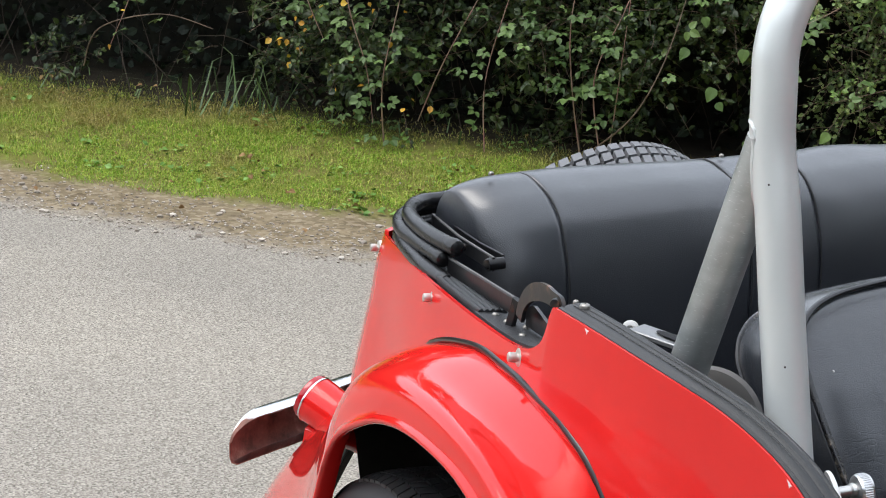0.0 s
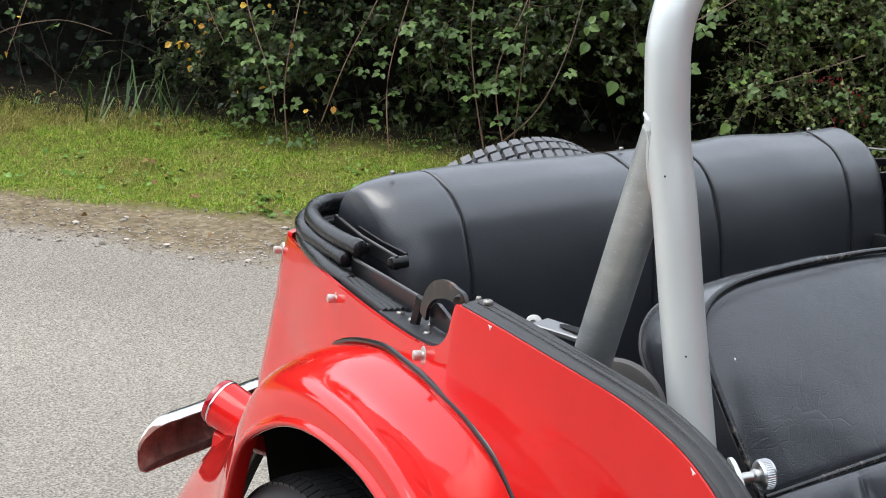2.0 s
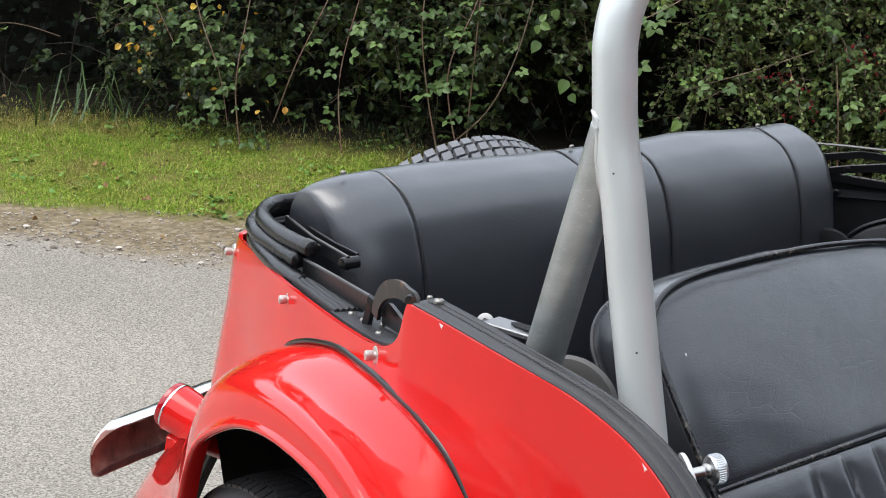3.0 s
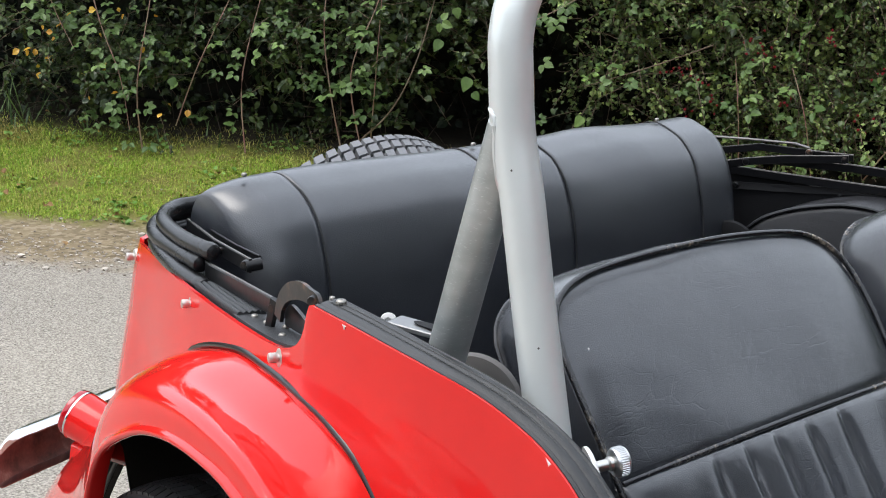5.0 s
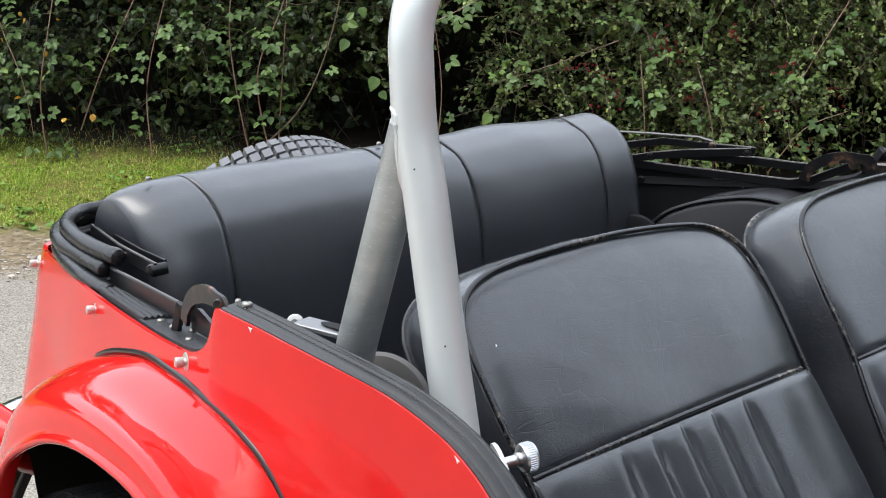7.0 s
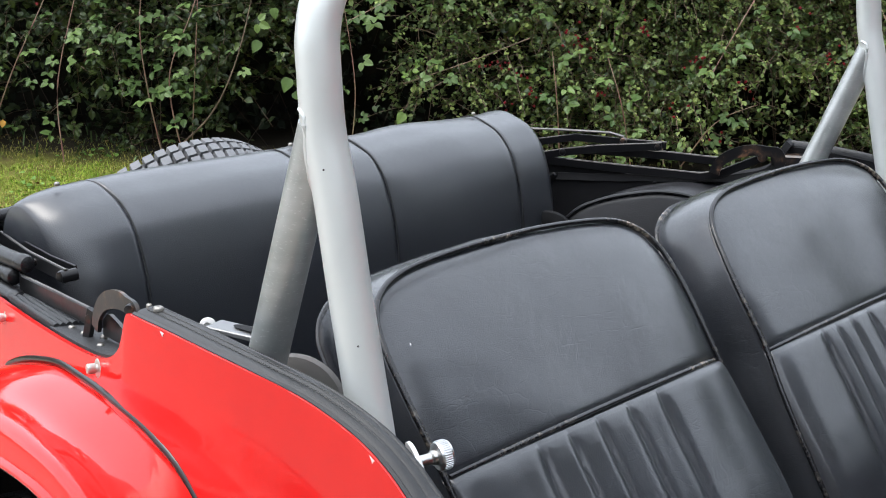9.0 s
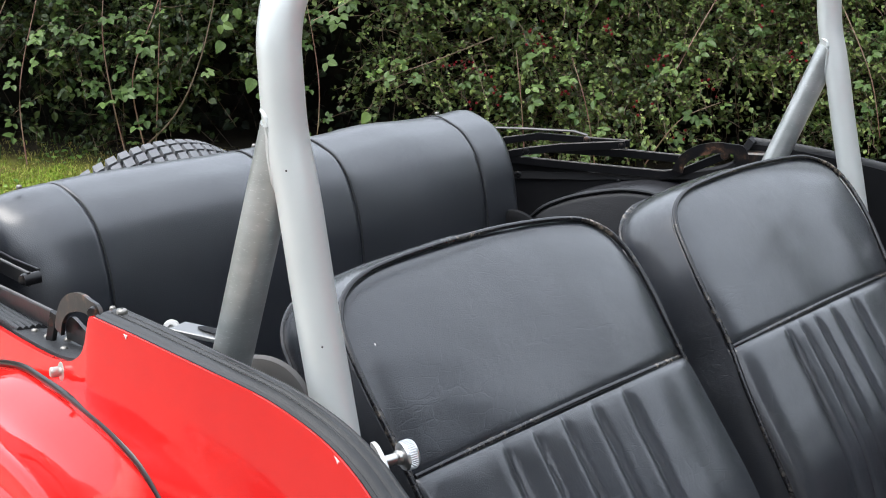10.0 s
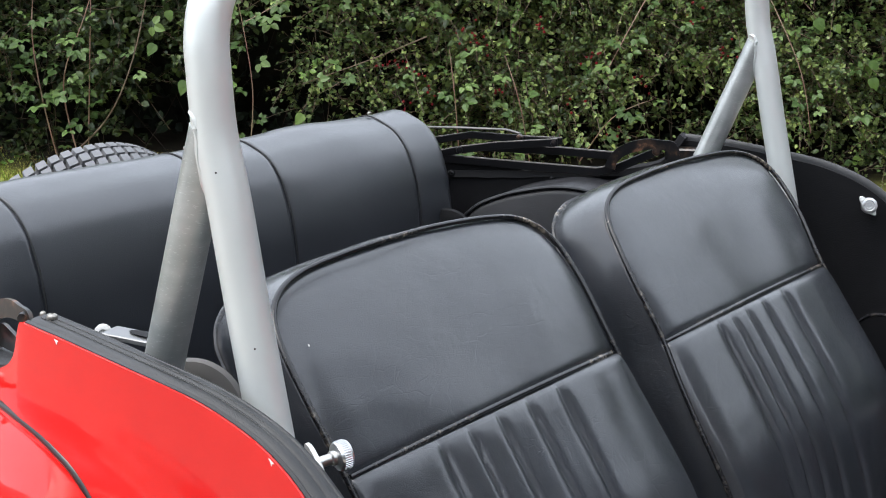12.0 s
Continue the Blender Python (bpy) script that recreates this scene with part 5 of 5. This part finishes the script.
hedge_part("upper_leaves", crown_leaves(), "green leaves added above the view to shade the hedge")


def sprays(count, r_range, size, pale, name, label):
    """Leafy twigs that reach out of the hedge's face."""
    P, D, N, Ln, Wd = [], [], [], [], []
    twigs = bmesh.new()
    made = 0
    while made < count:
        r, z = rng.uniform(*r_range), rng.uniform(0.16, 1.25)
        if rng.random() > density(r, z) ** 1.3:
            continue
        made += 1
        base = on_hedge(r, HEDGE_AT + rng.uniform(0.0, 0.42) - 0.12 * noise.noise((r * 2, z * 2, 2)), z)
        out = Vector((rng.normal() * 0.8, rng.normal() * 0.8, rng.normal() * 0.55 + 0.1)) - ACROSS * rng.uniform(0.2, 0.9)
        out.normalize()
        length = rng.uniform(0.10, 0.30)
        n = int(length * rng.uniform(70, 110))
        sag = rng.uniform(0.0, 0.5)
        pts = []
        for k in range(6):
            f = k / 5
            pts.append(base + out * length * f + Vector((0, 0, -sag * length * f * f)) + Vector(rng.normal(size=3)) * 0.004)
        if length > 0.13:
            sweep(pts, circle(0.0013, 4), bm=twigs, caps=False)
        sz = size * rng.uniform(0.75, 1.25)
        for k in range(n):
            f = rng.uniform(0.05, 1.0)
            i = min(int(f * 5), 4)
            q = pts[i].lerp(pts[i + 1], f * 5 - i)
            w = (pts[i + 1] - pts[i]).normalized() * 0.5 + Vector(rng.normal(size=3)) * 0.8
            P.append(q + Vector(rng.normal(size=3)) * 0.008)
            D.append(w)
            N.append(Vector(rng.normal(size=3)) * 0.45 + Vector((0.35, -0.55, 0.9)))
            l = sz * rng.uniform(0.6, 1.3)
            Ln.append(l)
            Wd.append(l * rng.uniform(0.26, 0.44))
    me = leaf_mesh(name, {False: M_HAW, True: M_HAW_PALE, "fresh": M_FRESH, "dark": M_HAW_DARK}[pale], np.array(P), np.array(D), np.array(N), np.array(Ln), np.array(Wd))
    hedge_part(name, me, label)
    return twigs


t0 = sprays(950, (-4.2, -0.55), 0.027, "dark", "dark_hawthorn_leaves", "dark green hawthorn leaves")
t1 = sprays(1500, (-0.75, 2.3), 0.020, False, "hawthorn_leaves", "small green hawthorn leaves")
t2 = sprays(2100, (-0.6, 2.3), 0.019, True, "pale_hawthorn_leaves", "small pale green hawthorn leaves")
t3 = sprays(150, (-2.4, 0.2), 0.034, "dark", "dogwood_leaves", "oval mid-green leaves")
t4 = sprays(130, (-0.7, 2.2), 0.026, "fresh", "fresh_leaves", "fresh yellow-green leaves")
for bm in (t0, t1, t2, t3, t4):
    tagged(part("brushwood", bm, M_TWIG, hedge, "thin brown twigs"), kind="stuff")


# bramble: arching canes with leaves of three or five leaflets
def bramble_leaf_mesh(n, size):
    leaves = []
    for a in ((0, 75, -75) if n == 3 else (0, 52, -52, 112, -112)):
        w = Vector((math.sin(radians(a)), math.cos(radians(a)), -0.12 * abs(a) / 60))
        k = size * (1.0 if a == 0 else 0.82)
        leaves.append((Vector((0, 0.012, 0)) + w * 0.006, w, (0.1 * math.sin(radians(a)), 0, 1), k, k * 0.37))
    return toothed_leaves("bramble_leaf", M_BRAMBLE, leaves, TOOTHED)


BRAMBLE = [bramble_leaf_mesh(3, 0.038), bramble_leaf_mesh(5, 0.034), bramble_leaf_mesh(3, 0.029)]


def place_leaf(mesh, name, p, way, face):
    y = Vector(way).normalized()
    z = Vector(face)
    x = y.cross(z).normalized()
    z = x.cross(y)
    ob = new(name, mesh)
    ob.parent = hedge
    ob.matrix_basis = Matrix.Translation(p) @ Matrix((x, y, z)).transposed().to_4x4() @ Matrix.Scale(rng.uniform(0.75, 1.2), 4)
    return ob


def cane(points, radius, leaves, first=0.15, material=None):
    """points: (r, z, out) with out in metres in front of the hedge's face."""
    pts = curve_pts([on_hedge(r, HEDGE_AT - o, z) for r, z, o in points], 7)
    n = len(pts)
    sc = [1.0 - 0.55 * i / n for i in range(n)]
    part("bramble_cane", sweep(pts, circle(radius * 0.72, 7), scale=sc), material or M_CANE, hedge, "arching bramble cane")
    for k in range(int(leaves * 1.35)):
        f = first + (1 - first) * (k + rng.uniform(0.1, 0.9)) / int(leaves * 1.35)
        i = min(int(f * (n - 1)), n - 2)
        q = pts[i]
        s = 1 if k % 2 else -1
        way = ALONG * s * rng.uniform(0.5, 1.0) - ACROSS * rng.uniform(0.2, 0.8) + Vector((0, 0, rng.uniform(-0.5, 0.35)))
        place_leaf(BRAMBLE[k % 3], "bramble_leaf", q + way * 0.03, way, Vector((0.35, -0.5, 0.8)) + Vector(rng.normal(size=3)) * 0.3)


cane([(-1.30, 0.14, 0.06), (-1.35, 0.40, 0.10), (-1.38, 0.65, 0.10), (-1.36, 0.95, 0.05)], 0.0045, 9, 0.25)
cane([(-1.22, 0.14, 0.07), (-1.27, 0.45, 0.12), (-1.19, 0.70, 0.12), (-1.10, 1.0, 0.06)], 0.0045, 8, 0.3)
cane([(-1.30, 0.15, 0.08), (-1.12, 0.33, 0.14), (-1.02, 0.55, 0.15), (-0.96, 0.85, 0.10)], 0.0055, 4, 0.5, M_TWIG)
cane([(-1.20, 0.14, 0.05), (-1.18, 0.50, 0.10), (-1.17, 0.9, 0.08)], 0.0042, 6, 0.3)
cane([(-2.05, 0.12, 0.12), (-2.06, 0.35, 0.16), (-2.03, 0.60, 0.15), (-2.0, 0.95, 0.05)], 0.0045, 10, 0.2)
cane([(-1.66, 0.13, 0.10), (-1.68, 0.40, 0.10), (-1.62, 0.7, 0.1), (-1.55, 1.0, 0.05)], 0.004, 7, 0.1)
cane([(-1.95, 0.20, 0.02), (-1.85, 0.45, 0.08), (-1.72, 0.75, 0.06), (-1.66, 0.98, 0.0)], 0.004, 6, 0.3)
cane([(-2.35, 0.95, 0.0), (-2.22, 0.62, 0.14), (-2.12, 0.40, 0.18), (-2.08, 0.20, 0.18)], 0.004, 10, 0.1)
cane([(-2.50, 0.98, 0.0), (-2.42, 0.70, 0.12), (-2.30, 0.48, 0.16)], 0.004, 8, 0.2)
cane([(-3.35, 0.25, 0.05), (-3.25, 0.42, 0.12), (-3.0, 0.50, 0.10), (-2.8, 0.46, 0.05)], 0.0045, 1, 0.2, M_TWIG)
cane([(-3.75, 0.75, 0.1), (-3.74, 0.45, 0.15), (-3.66, 0.14, 0.16)], 0.004, 1, 0.5, M_TWIG)
cane([(-3.1, 0.9, 0.0), (-3.12, 0.6, 0.1), (-3.2, 0.36, 0.12)], 0.004, 3, 0.2)
cane([(0.02, 0.66, 0.16), (-0.18, 0.58, 0.22), (-0.42, 0.49, 0.24)], 0.004, 3, 0.6, M_TWIG)
cane([(0.16, 0.12, 0.1), (0.13, 0.40, 0.2), (0.10, 0.62, 0.18)], 0.004, 6, 0.2)
cane([(0.42, 0.15, 0.1), (0.36, 0.42, 0.2), (0.30, 0.60, 0.16)], 0.004, 5, 0.2)
cane([(-0.62, 0.14, 0.05), (-0.60, 0.45, 0.1), (-0.66, 0.8, 0.1)], 0.0038, 5, 0.2)
cane([(0.9, 0.95, 0.0), (0.75, 0.72, 0.15), (0.66, 0.55, 0.2)], 0.004, 6, 0.2)
cane([(1.2, 0.95, 0.0), (1.36, 0.60, 0.15), (1.42, 0.35, 0.18)], 0.004, 7, 0.2)
cane([(-0.2, 1.0, 0.0), (-0.45, 0.80, 0.15), (-0.62, 0.70, 0.2)], 0.004, 7, 0.1)
cane([(0.6, 0.2, 0.05), (0.7, 0.38, 0.14), (0.85, 0.45, 0.12)], 0.0038, 5, 0.2)
# thick clumps of bramble leaf: middle, spread, number
for r, z, dr, dz, n in ((-2.20, 0.50, 0.09, 0.13, 30), (-2.30, 0.63, 0.13, 0.07, 16), (-2.15, 0.19, 0.09, 0.04, 9), (-1.43, 0.60, 0.13, 0.13, 28), (-1.26, 0.45, 0.08, 0.11, 16), (-1.55, 0.69, 0.12, 0.07, 14), (-1.78, 0.44, 0.10, 0.10, 10),
                        (-0.75, 0.73, 0.22, 0.05, 14), (-0.2, 0.73, 0.2, 0.05, 9), (1.0, 0.70, 0.3, 0.06, 9), (1.5, 0.5, 0.15, 0.15, 8), (0.4, 0.5, 0.5, 0.15, 12)):
    for k in range(n):
        p = on_hedge(r + rng.normal() * dr, HEDGE_AT - rng.uniform(-0.02, 0.20), z + rng.normal() * dz)
        place_leaf(BRAMBLE[k % 3], "bramble_leaf", p, ALONG * rng.uniform(-1, 1) - ACROSS * 0.6 + Vector((0, 0, rng.uniform(-0.5, 0.2))), Vector((0.25, -0.5, 0.95)) + Vector(rng.normal(size=3)) * 0.30)

# bare dead stems in the shade under the hedge
def dead_stems(count):
    bm = bmesh.new()
    for _ in range(count):
        r, o = rng.uniform(-4.8, 1.6), rng.uniform(-0.55, 0.06)
        p = on_hedge(r, HEDGE_AT - o, 0.12)
        lean = Vector((rng.normal() * 0.35, rng.normal() * 0.35, 1.0))
        pts = [p]
        for _ in range(5):
            lean += Vector(rng.normal(size=3)) * 0.16
            pts.append(pts[-1] + lean.normalized() * rng.uniform(0.08, 0.20))
        sweep(pts, circle(rng.uniform(0.0010, 0.0028), 5), bm=bm, caps=False, scale=[1, 0.9, 0.8, 0.7, 0.55, 0.3])
    return bm


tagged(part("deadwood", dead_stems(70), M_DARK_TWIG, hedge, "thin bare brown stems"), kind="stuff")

# broad pale leaves
broad = toothed_leaves("broad_leaf", M_BROAD, [((0, 0, 0), (0, 1, 0), (0, 0, 1), 0.046, 0.020)], HEART, 0.06, 0.14)
for r, z in ((1.43, 0.75), (1.50, 0.73), (1.64, 0.60), (1.65, 0.54), (-1.93, 0.38), (-1.95, 0.39), (-0.84, 0.47), (-0.82, 0.42), (-0.95, 0.60), (-0.75, 0.62), (-0.9, 0.72), (0.30, 0.20), (-0.42, 0.36), (-0.70, 0.30), (1.1, 0.28)):
    place_leaf(broad, "broad_leaf", on_hedge(r, HEDGE_AT - 0.1, z), ALONG * rng.uniform(-1, 1) + Vector((0, 0, -0.8)) - ACROSS * 0.3, Vector((0.45, -0.75, 0.5)))


def scatter_leaves(name, spots, material, size, label):
    P, D, N, Ln = [], [], [], []
    for r, z, n, spread in spots:
        for _ in range(n):
            P.append(on_hedge(r + rng.normal() * spread, HEDGE_AT - 0.14 + rng.normal() * 0.05, z + rng.normal() * spread))
            D.append(rng.normal(size=3) + np.array([0, -0.2, -0.5]))
            N.append(rng.normal(size=3) * 0.4 + np.array([0.4, -0.7, 0.5]))
            Ln.append(size * rng.uniform(0.7, 1.3))
    Ln = np.array(Ln)
    hedge_part(name, leaf_mesh(name, material, np.array(P), np.array(D), np.array(N), Ln, Ln * 0.4), label)


scatter_leaves("yellow_leaves", [(-2.48, 0.44, 5, 0.04), (-2.42, 0.50, 5, 0.05), (-2.30, 0.56, 8, 0.06), (-2.1, 0.57, 5, 0.06), (-2.15, 0.42, 3, 0.05), (-1.93, 0.29, 3, 0.03), (-3.2, 0.5, 2, 0.1), (-2.25, 0.16, 5, 0.14)], M_YELLOW, 0.026, "yellowed autumn leaves")


def berries():
    bm = bmesh.new()
    for r, z, n in ((0.16, 0.67, 9), (0.20, 0.62, 6), (-0.10, 0.56, 9), (-0.02, 0.55, 4), (0.05, 0.45, 6), (0.30, 0.47, 5), (0.62, 0.60, 8), (0.8, 0.5, 6), (0.55, 0.42, 5), (1.1, 0.62, 7), (0.95, 0.75, 6), (1.3, 0.46, 5), (-0.05, 0.40, 4), (0.42, 0.72, 7), (0.7, 0.33, 4), (-1.75, 0.73, 2)):
        for _ in range(n):
            p = on_hedge(r + rng.normal() * 0.022, HEDGE_AT - 0.13 + rng.normal() * 0.03, z + rng.normal() * 0.022)
            bmesh.ops.create_icosphere(bm, subdivisions=1, radius=rng.uniform(0.0045, 0.0065), matrix=Matrix.Translation(p))
    return bm


tagged(part("fruit", berries(), M_BERRY, hedge, "small dark red berries"), kind="stuff")

# ---- grass of the verge ----
def grass_material():
    m = mat("verge_grass", (0.1, 0.16, 0.03), 0.55, 0.0, 0.0, 0.3)
    geo = nd(m, "ShaderNodeNewGeometry")
    green = ramp(m, geo.outputs["Random Per Island"], [(0.0, (0.13, 0.26, 0.014)), (0.5, (0.245, 0.385, 0.040)), (0.86, (0.42, 0.48, 0.075)), (1.0, (0.56, 0.48, 0.18))])
    dry = ramp(m, geo.outputs["Random Per Island"], [(0.0, (0.15, 0.16, 0.028)), (0.5, (0.30, 0.27, 0.058)), (1.0, (0.43, 0.34, 0.14))])
    # greener towards the road, browner in the hedge's litter
    dot = nd(m, "ShaderNodeVectorMath")
    dot.operation = "DOT_PRODUCT"
    link(m, geo.outputs["Position"], dot.inputs[0])
    dot.inputs[1].default_value = ACROSS
    back = math_node(m, "MULTIPLY", math_node(m, "SUBTRACT", dot.outputs["Value"], 3.75), 0.28)
    blot = math_node(m, "ADD", noise_of(m, 2.6, 5, 0.65, geo.outputs["Position"]), back)
    patch = ramp(m, blot, [(0.50, (0, 0, 0)), (0.66, (1, 1, 1))])
    link(m, mix(m, patch, green, dry), bsdf(m).inputs["Base Color"])
    return m


M_GRASS = grass_material()


M_WEED = leaf_material("weed_leaf", (0.09, 0.20, 0.03), (0.24, 0.40, 0.085), 0.5)
M_LONG = leaf_material("long_grass", (0.045, 0.085, 0.025), (0.14, 0.21, 0.07), 0.5)


def blades(name, r, s, length, width, lean, label, material):
    n = len(r)
    base = np.array([on_hedge(a, b, ground_z(a, b) - 0.004) for a, b in zip(r, s)])
    ang = rng.uniform(0, 2 * np.pi, n)
    side = np.stack([np.cos(ang), np.sin(ang), np.zeros(n)], 1)
    fall = np.stack([-np.sin(ang), np.cos(ang), np.zeros(n)], 1) * (lean * rng.uniform(0.3, 1.2, n))[:, None]
    up = np.array([0, 0, 1.0])
    L, W = length[:, None], width[:, None]
    mid = base + up * L * 0.6 + fall * L * 0.35
    tip = base + up * L * (0.98 - 0.3 * lean) + fall * L * 1.0
    verts = np.stack([base - side * W, base + side * W, mid + side * W * 0.75, mid - side * W * 0.75, tip], 1).reshape(-1, 3)
    b = np.arange(n) * 5
    faces = np.concatenate([np.stack([b, b + 1, b + 2], 1), np.stack([b, b + 2, b + 3], 1), np.stack([b + 3, b + 2, b + 4], 1)], 0)
    me = bpy.data.meshes.new(name)
    me.from_pydata(verts.tolist(), [], faces.tolist())
    me.materials.append(material)
    return tagged(new(name, me), label, "grass", kind="stuff")


def build_grass():
    n = 330000
    r, s = rng.uniform(-5.6, 0.6, n), rng.uniform(3.12, 4.42, n)
    keep = []
    for a, b in zip(r, s):
        edge = 3.30 + 0.16 * noise.noise((a * 1.3, 0, 5)) + 0.10 * noise.noise((a * 5, b * 4, 5))
        k = min(max((b - edge) / 0.12, 0.0), 1.0)
        k *= min(max(0.62 + 0.75 * noise.noise((a * 3, b * 3, 8)) + 0.45 * noise.noise((a * 11, b * 11, 3)), 0.04), 1.0)
        if b > 4.1:
            k *= max(0.12, 1 - (b - 4.1) / 0.22)
        keep.append(rng.random() < k)
    keep = np.array(keep)
    r, s = r[keep], s[keep]
    n = len(r)
    tall = np.array([0.6 + 0.9 * (0.5 + 0.5 * noise.noise((a * 2.4, b * 2.4, 1))) for a, b in zip(r, s)])
    blades("grass", r, s, rng.uniform(0.009, 0.027, n) * tall, rng.uniform(0.0007, 0.0017, n), 1.35, "short mown verge grass, green with dry patches", M_GRASS)
    n = 190
    r = np.concatenate([rng.normal(-2.72, 0.13, 40), rng.uniform(-4.6, -1.0, n - 40)])
    s = rng.uniform(4.06, 4.5, n)
    L = rng.uniform(0.10, 0.26, n) * np.where(np.arange(n) < 40, 1.25, 0.42)
    blades("long_grass", r, s, L, rng.uniform(0.0022, 0.0048, n), 1.15, "long grass tufts under the hedge", M_LONG)
    # low broad-leaved weeds in loose patches
    P, D, N, Ln = [], [], [], []
    for _ in range(46):
        cr, cs = rng.uniform(-5.0, -0.6), rng.uniform(3.35, 4.2)
        for _ in range(int(rng.integers(8, 22))):
            a, b = cr + rng.normal() * 0.05, cs + rng.normal() * 0.035
            P.append(on_hedge(a, b, ground_z(a, b) + rng.uniform(0.004, 0.022)))
            D.append(rng.normal(size=3) * np.array([1, 1, 0.25]))
            N.append(rng.normal(size=3) * 0.3 + np.array([0, 0, 1.0]))
            Ln.append(rng.uniform(0.012, 0.030))
    Ln = np.array(Ln)
    tagged(new("weeds", leaf_mesh("weeds", M_WEED, np.array(P), np.array(D), np.array(N), Ln, Ln * 0.42)), "low green broad-leaved weeds in the verge grass", "weeds", kind="stuff")


build_grass()


def ground_litter():
    n = 150
    r, s = rng.uniform(-5.2, -0.6, n), rng.uniform(2.95, 4.4, n)
    pos = np.array([on_hedge(a, b, ground_z(a, b) + 0.012 + 0.012 * rng.random()) for a, b in zip(r, s)])
    d = rng.normal(size=(n, 3)) * np.array([1, 1, 0.2])
    nrm = rng.normal(size=(n, 3)) * 0.4 + np.array([0, 0, 1.0])
    ln = rng.uniform(0.012, 0.030, n)
    me = leaf_mesh("fallen_leaves", M_DEAD, pos, d, nrm, ln, ln * 0.4, 0.2, 0.1)
    tagged(new("fallen_leaves", me), "brown fallen leaves scattered on verge and road edge", "leaves", kind="stuff")
    bm = bmesh.new()
    for _ in range(3400):
        b = 2.75 + abs(rng.normal()) * 0.28
        a = rng.uniform(-5.2, -0.8)
        k = rng.uniform(0.0025, 0.007) * (2.2 if rng.random() < 0.04 else 1)
        q = Matrix.Translation(on_hedge(a, b, ground_z(a, b) + k * 0.25)) @ Matrix.Rotation(rng.uniform(0, 6), 4, "Z") @ Matrix.Diagonal((1, rng.uniform(0.6, 1), 0.6, 1))
        bmesh.ops.create_icosphere(bm, subdivisions=1, radius=k, matrix=q)
    tagged(part("gravel", bm, M_STONE), "loose pale gravel along the road edge", "gravel", kind="stuff")


M_STONE = mat("pale_stone", (0.35, 0.31, 0.26), 0.85)
link(M_STONE, ramp(M_STONE, nd(M_STONE, "ShaderNodeNewGeometry").outputs["Random Per Island"], [(0.0, (0.15, 0.12, 0.095)), (0.7, (0.34, 0.30, 0.25)), (1.0, (0.55, 0.50, 0.44))]), bsdf(M_STONE).inputs["Base Color"])
ground_litter()



# ---- unseen trees and hedge across the road, added behind the eye to darken reflections ----
def far_screen():
    screen = thing("unseen_hedge", "tall dark green hedge, added out of view to darken reflections", "hedge")
    way = curve_pts([on_hedge(-16, -7.5, 0), on_hedge(-6, -6.5, 0), on_hedge(3, -6.0, 0), on_hedge(8, -4.2, 0), on_hedge(9.5, -1.0, 0), on_hedge(9.5, 2.0, 0), on_hedge(9.8, 3.4, 0), on_hedge(10, 6.0, 0)], 12)

    def tall(p):
        """The unseen screen stands higher down the road, to darken the seats."""
        along = p[0] * ALONG[0] + p[1] * ALONG[1]
        across = p[0] * ACROSS[0] + p[1] * ACROSS[1]
        if across > 2.0:
            return max(3.0, 9.0 - 5.0 * (across - 2.0))
        return 3.4 + 5.6 * min(max((along - 5.0) / 3.0, 0.0), 1.0)
    rows = [[p + Vector((0, 0, z)) + ACROSS * 0.4 * noise.noise((p.x * 0.4, p.y * 0.4, z)) for z in np.linspace(0, tall(p), 6)] for p in way]
    part("hedge_core", shell(loft(rows), 0.3), M_CORE, screen, "near-black backing sheet, coloured as shade")
    n = 9000
    k = rng.integers(0, len(way) - 1, n)
    f = rng.random(n)[:, None]
    w = np.array(way)
    pos = w[k] * (1 - f) + w[k + 1] * f + rng.normal(size=(n, 3)) * np.array([0.22, 0.22, 0.0])
    pos[:, 2] = rng.random(n) * (np.array([tall(q) for q in pos]) + 0.2 + 0.5 * np.sin(pos[:, 0] * 1.3))
    ln = rng.uniform(0.14, 0.3, n)
    me = leaf_mesh("leaves", M_HAW, pos, rng.normal(size=(n, 3)), rng.normal(size=(n, 3)) * 0.6 + np.array([0, 0.3, 0.8]), ln, ln * 0.42)
    ob = new("leaves", me)
    ob.parent = screen
    tagged(ob, "mid-green leaf clumps", kind="stuff")


far_screen()
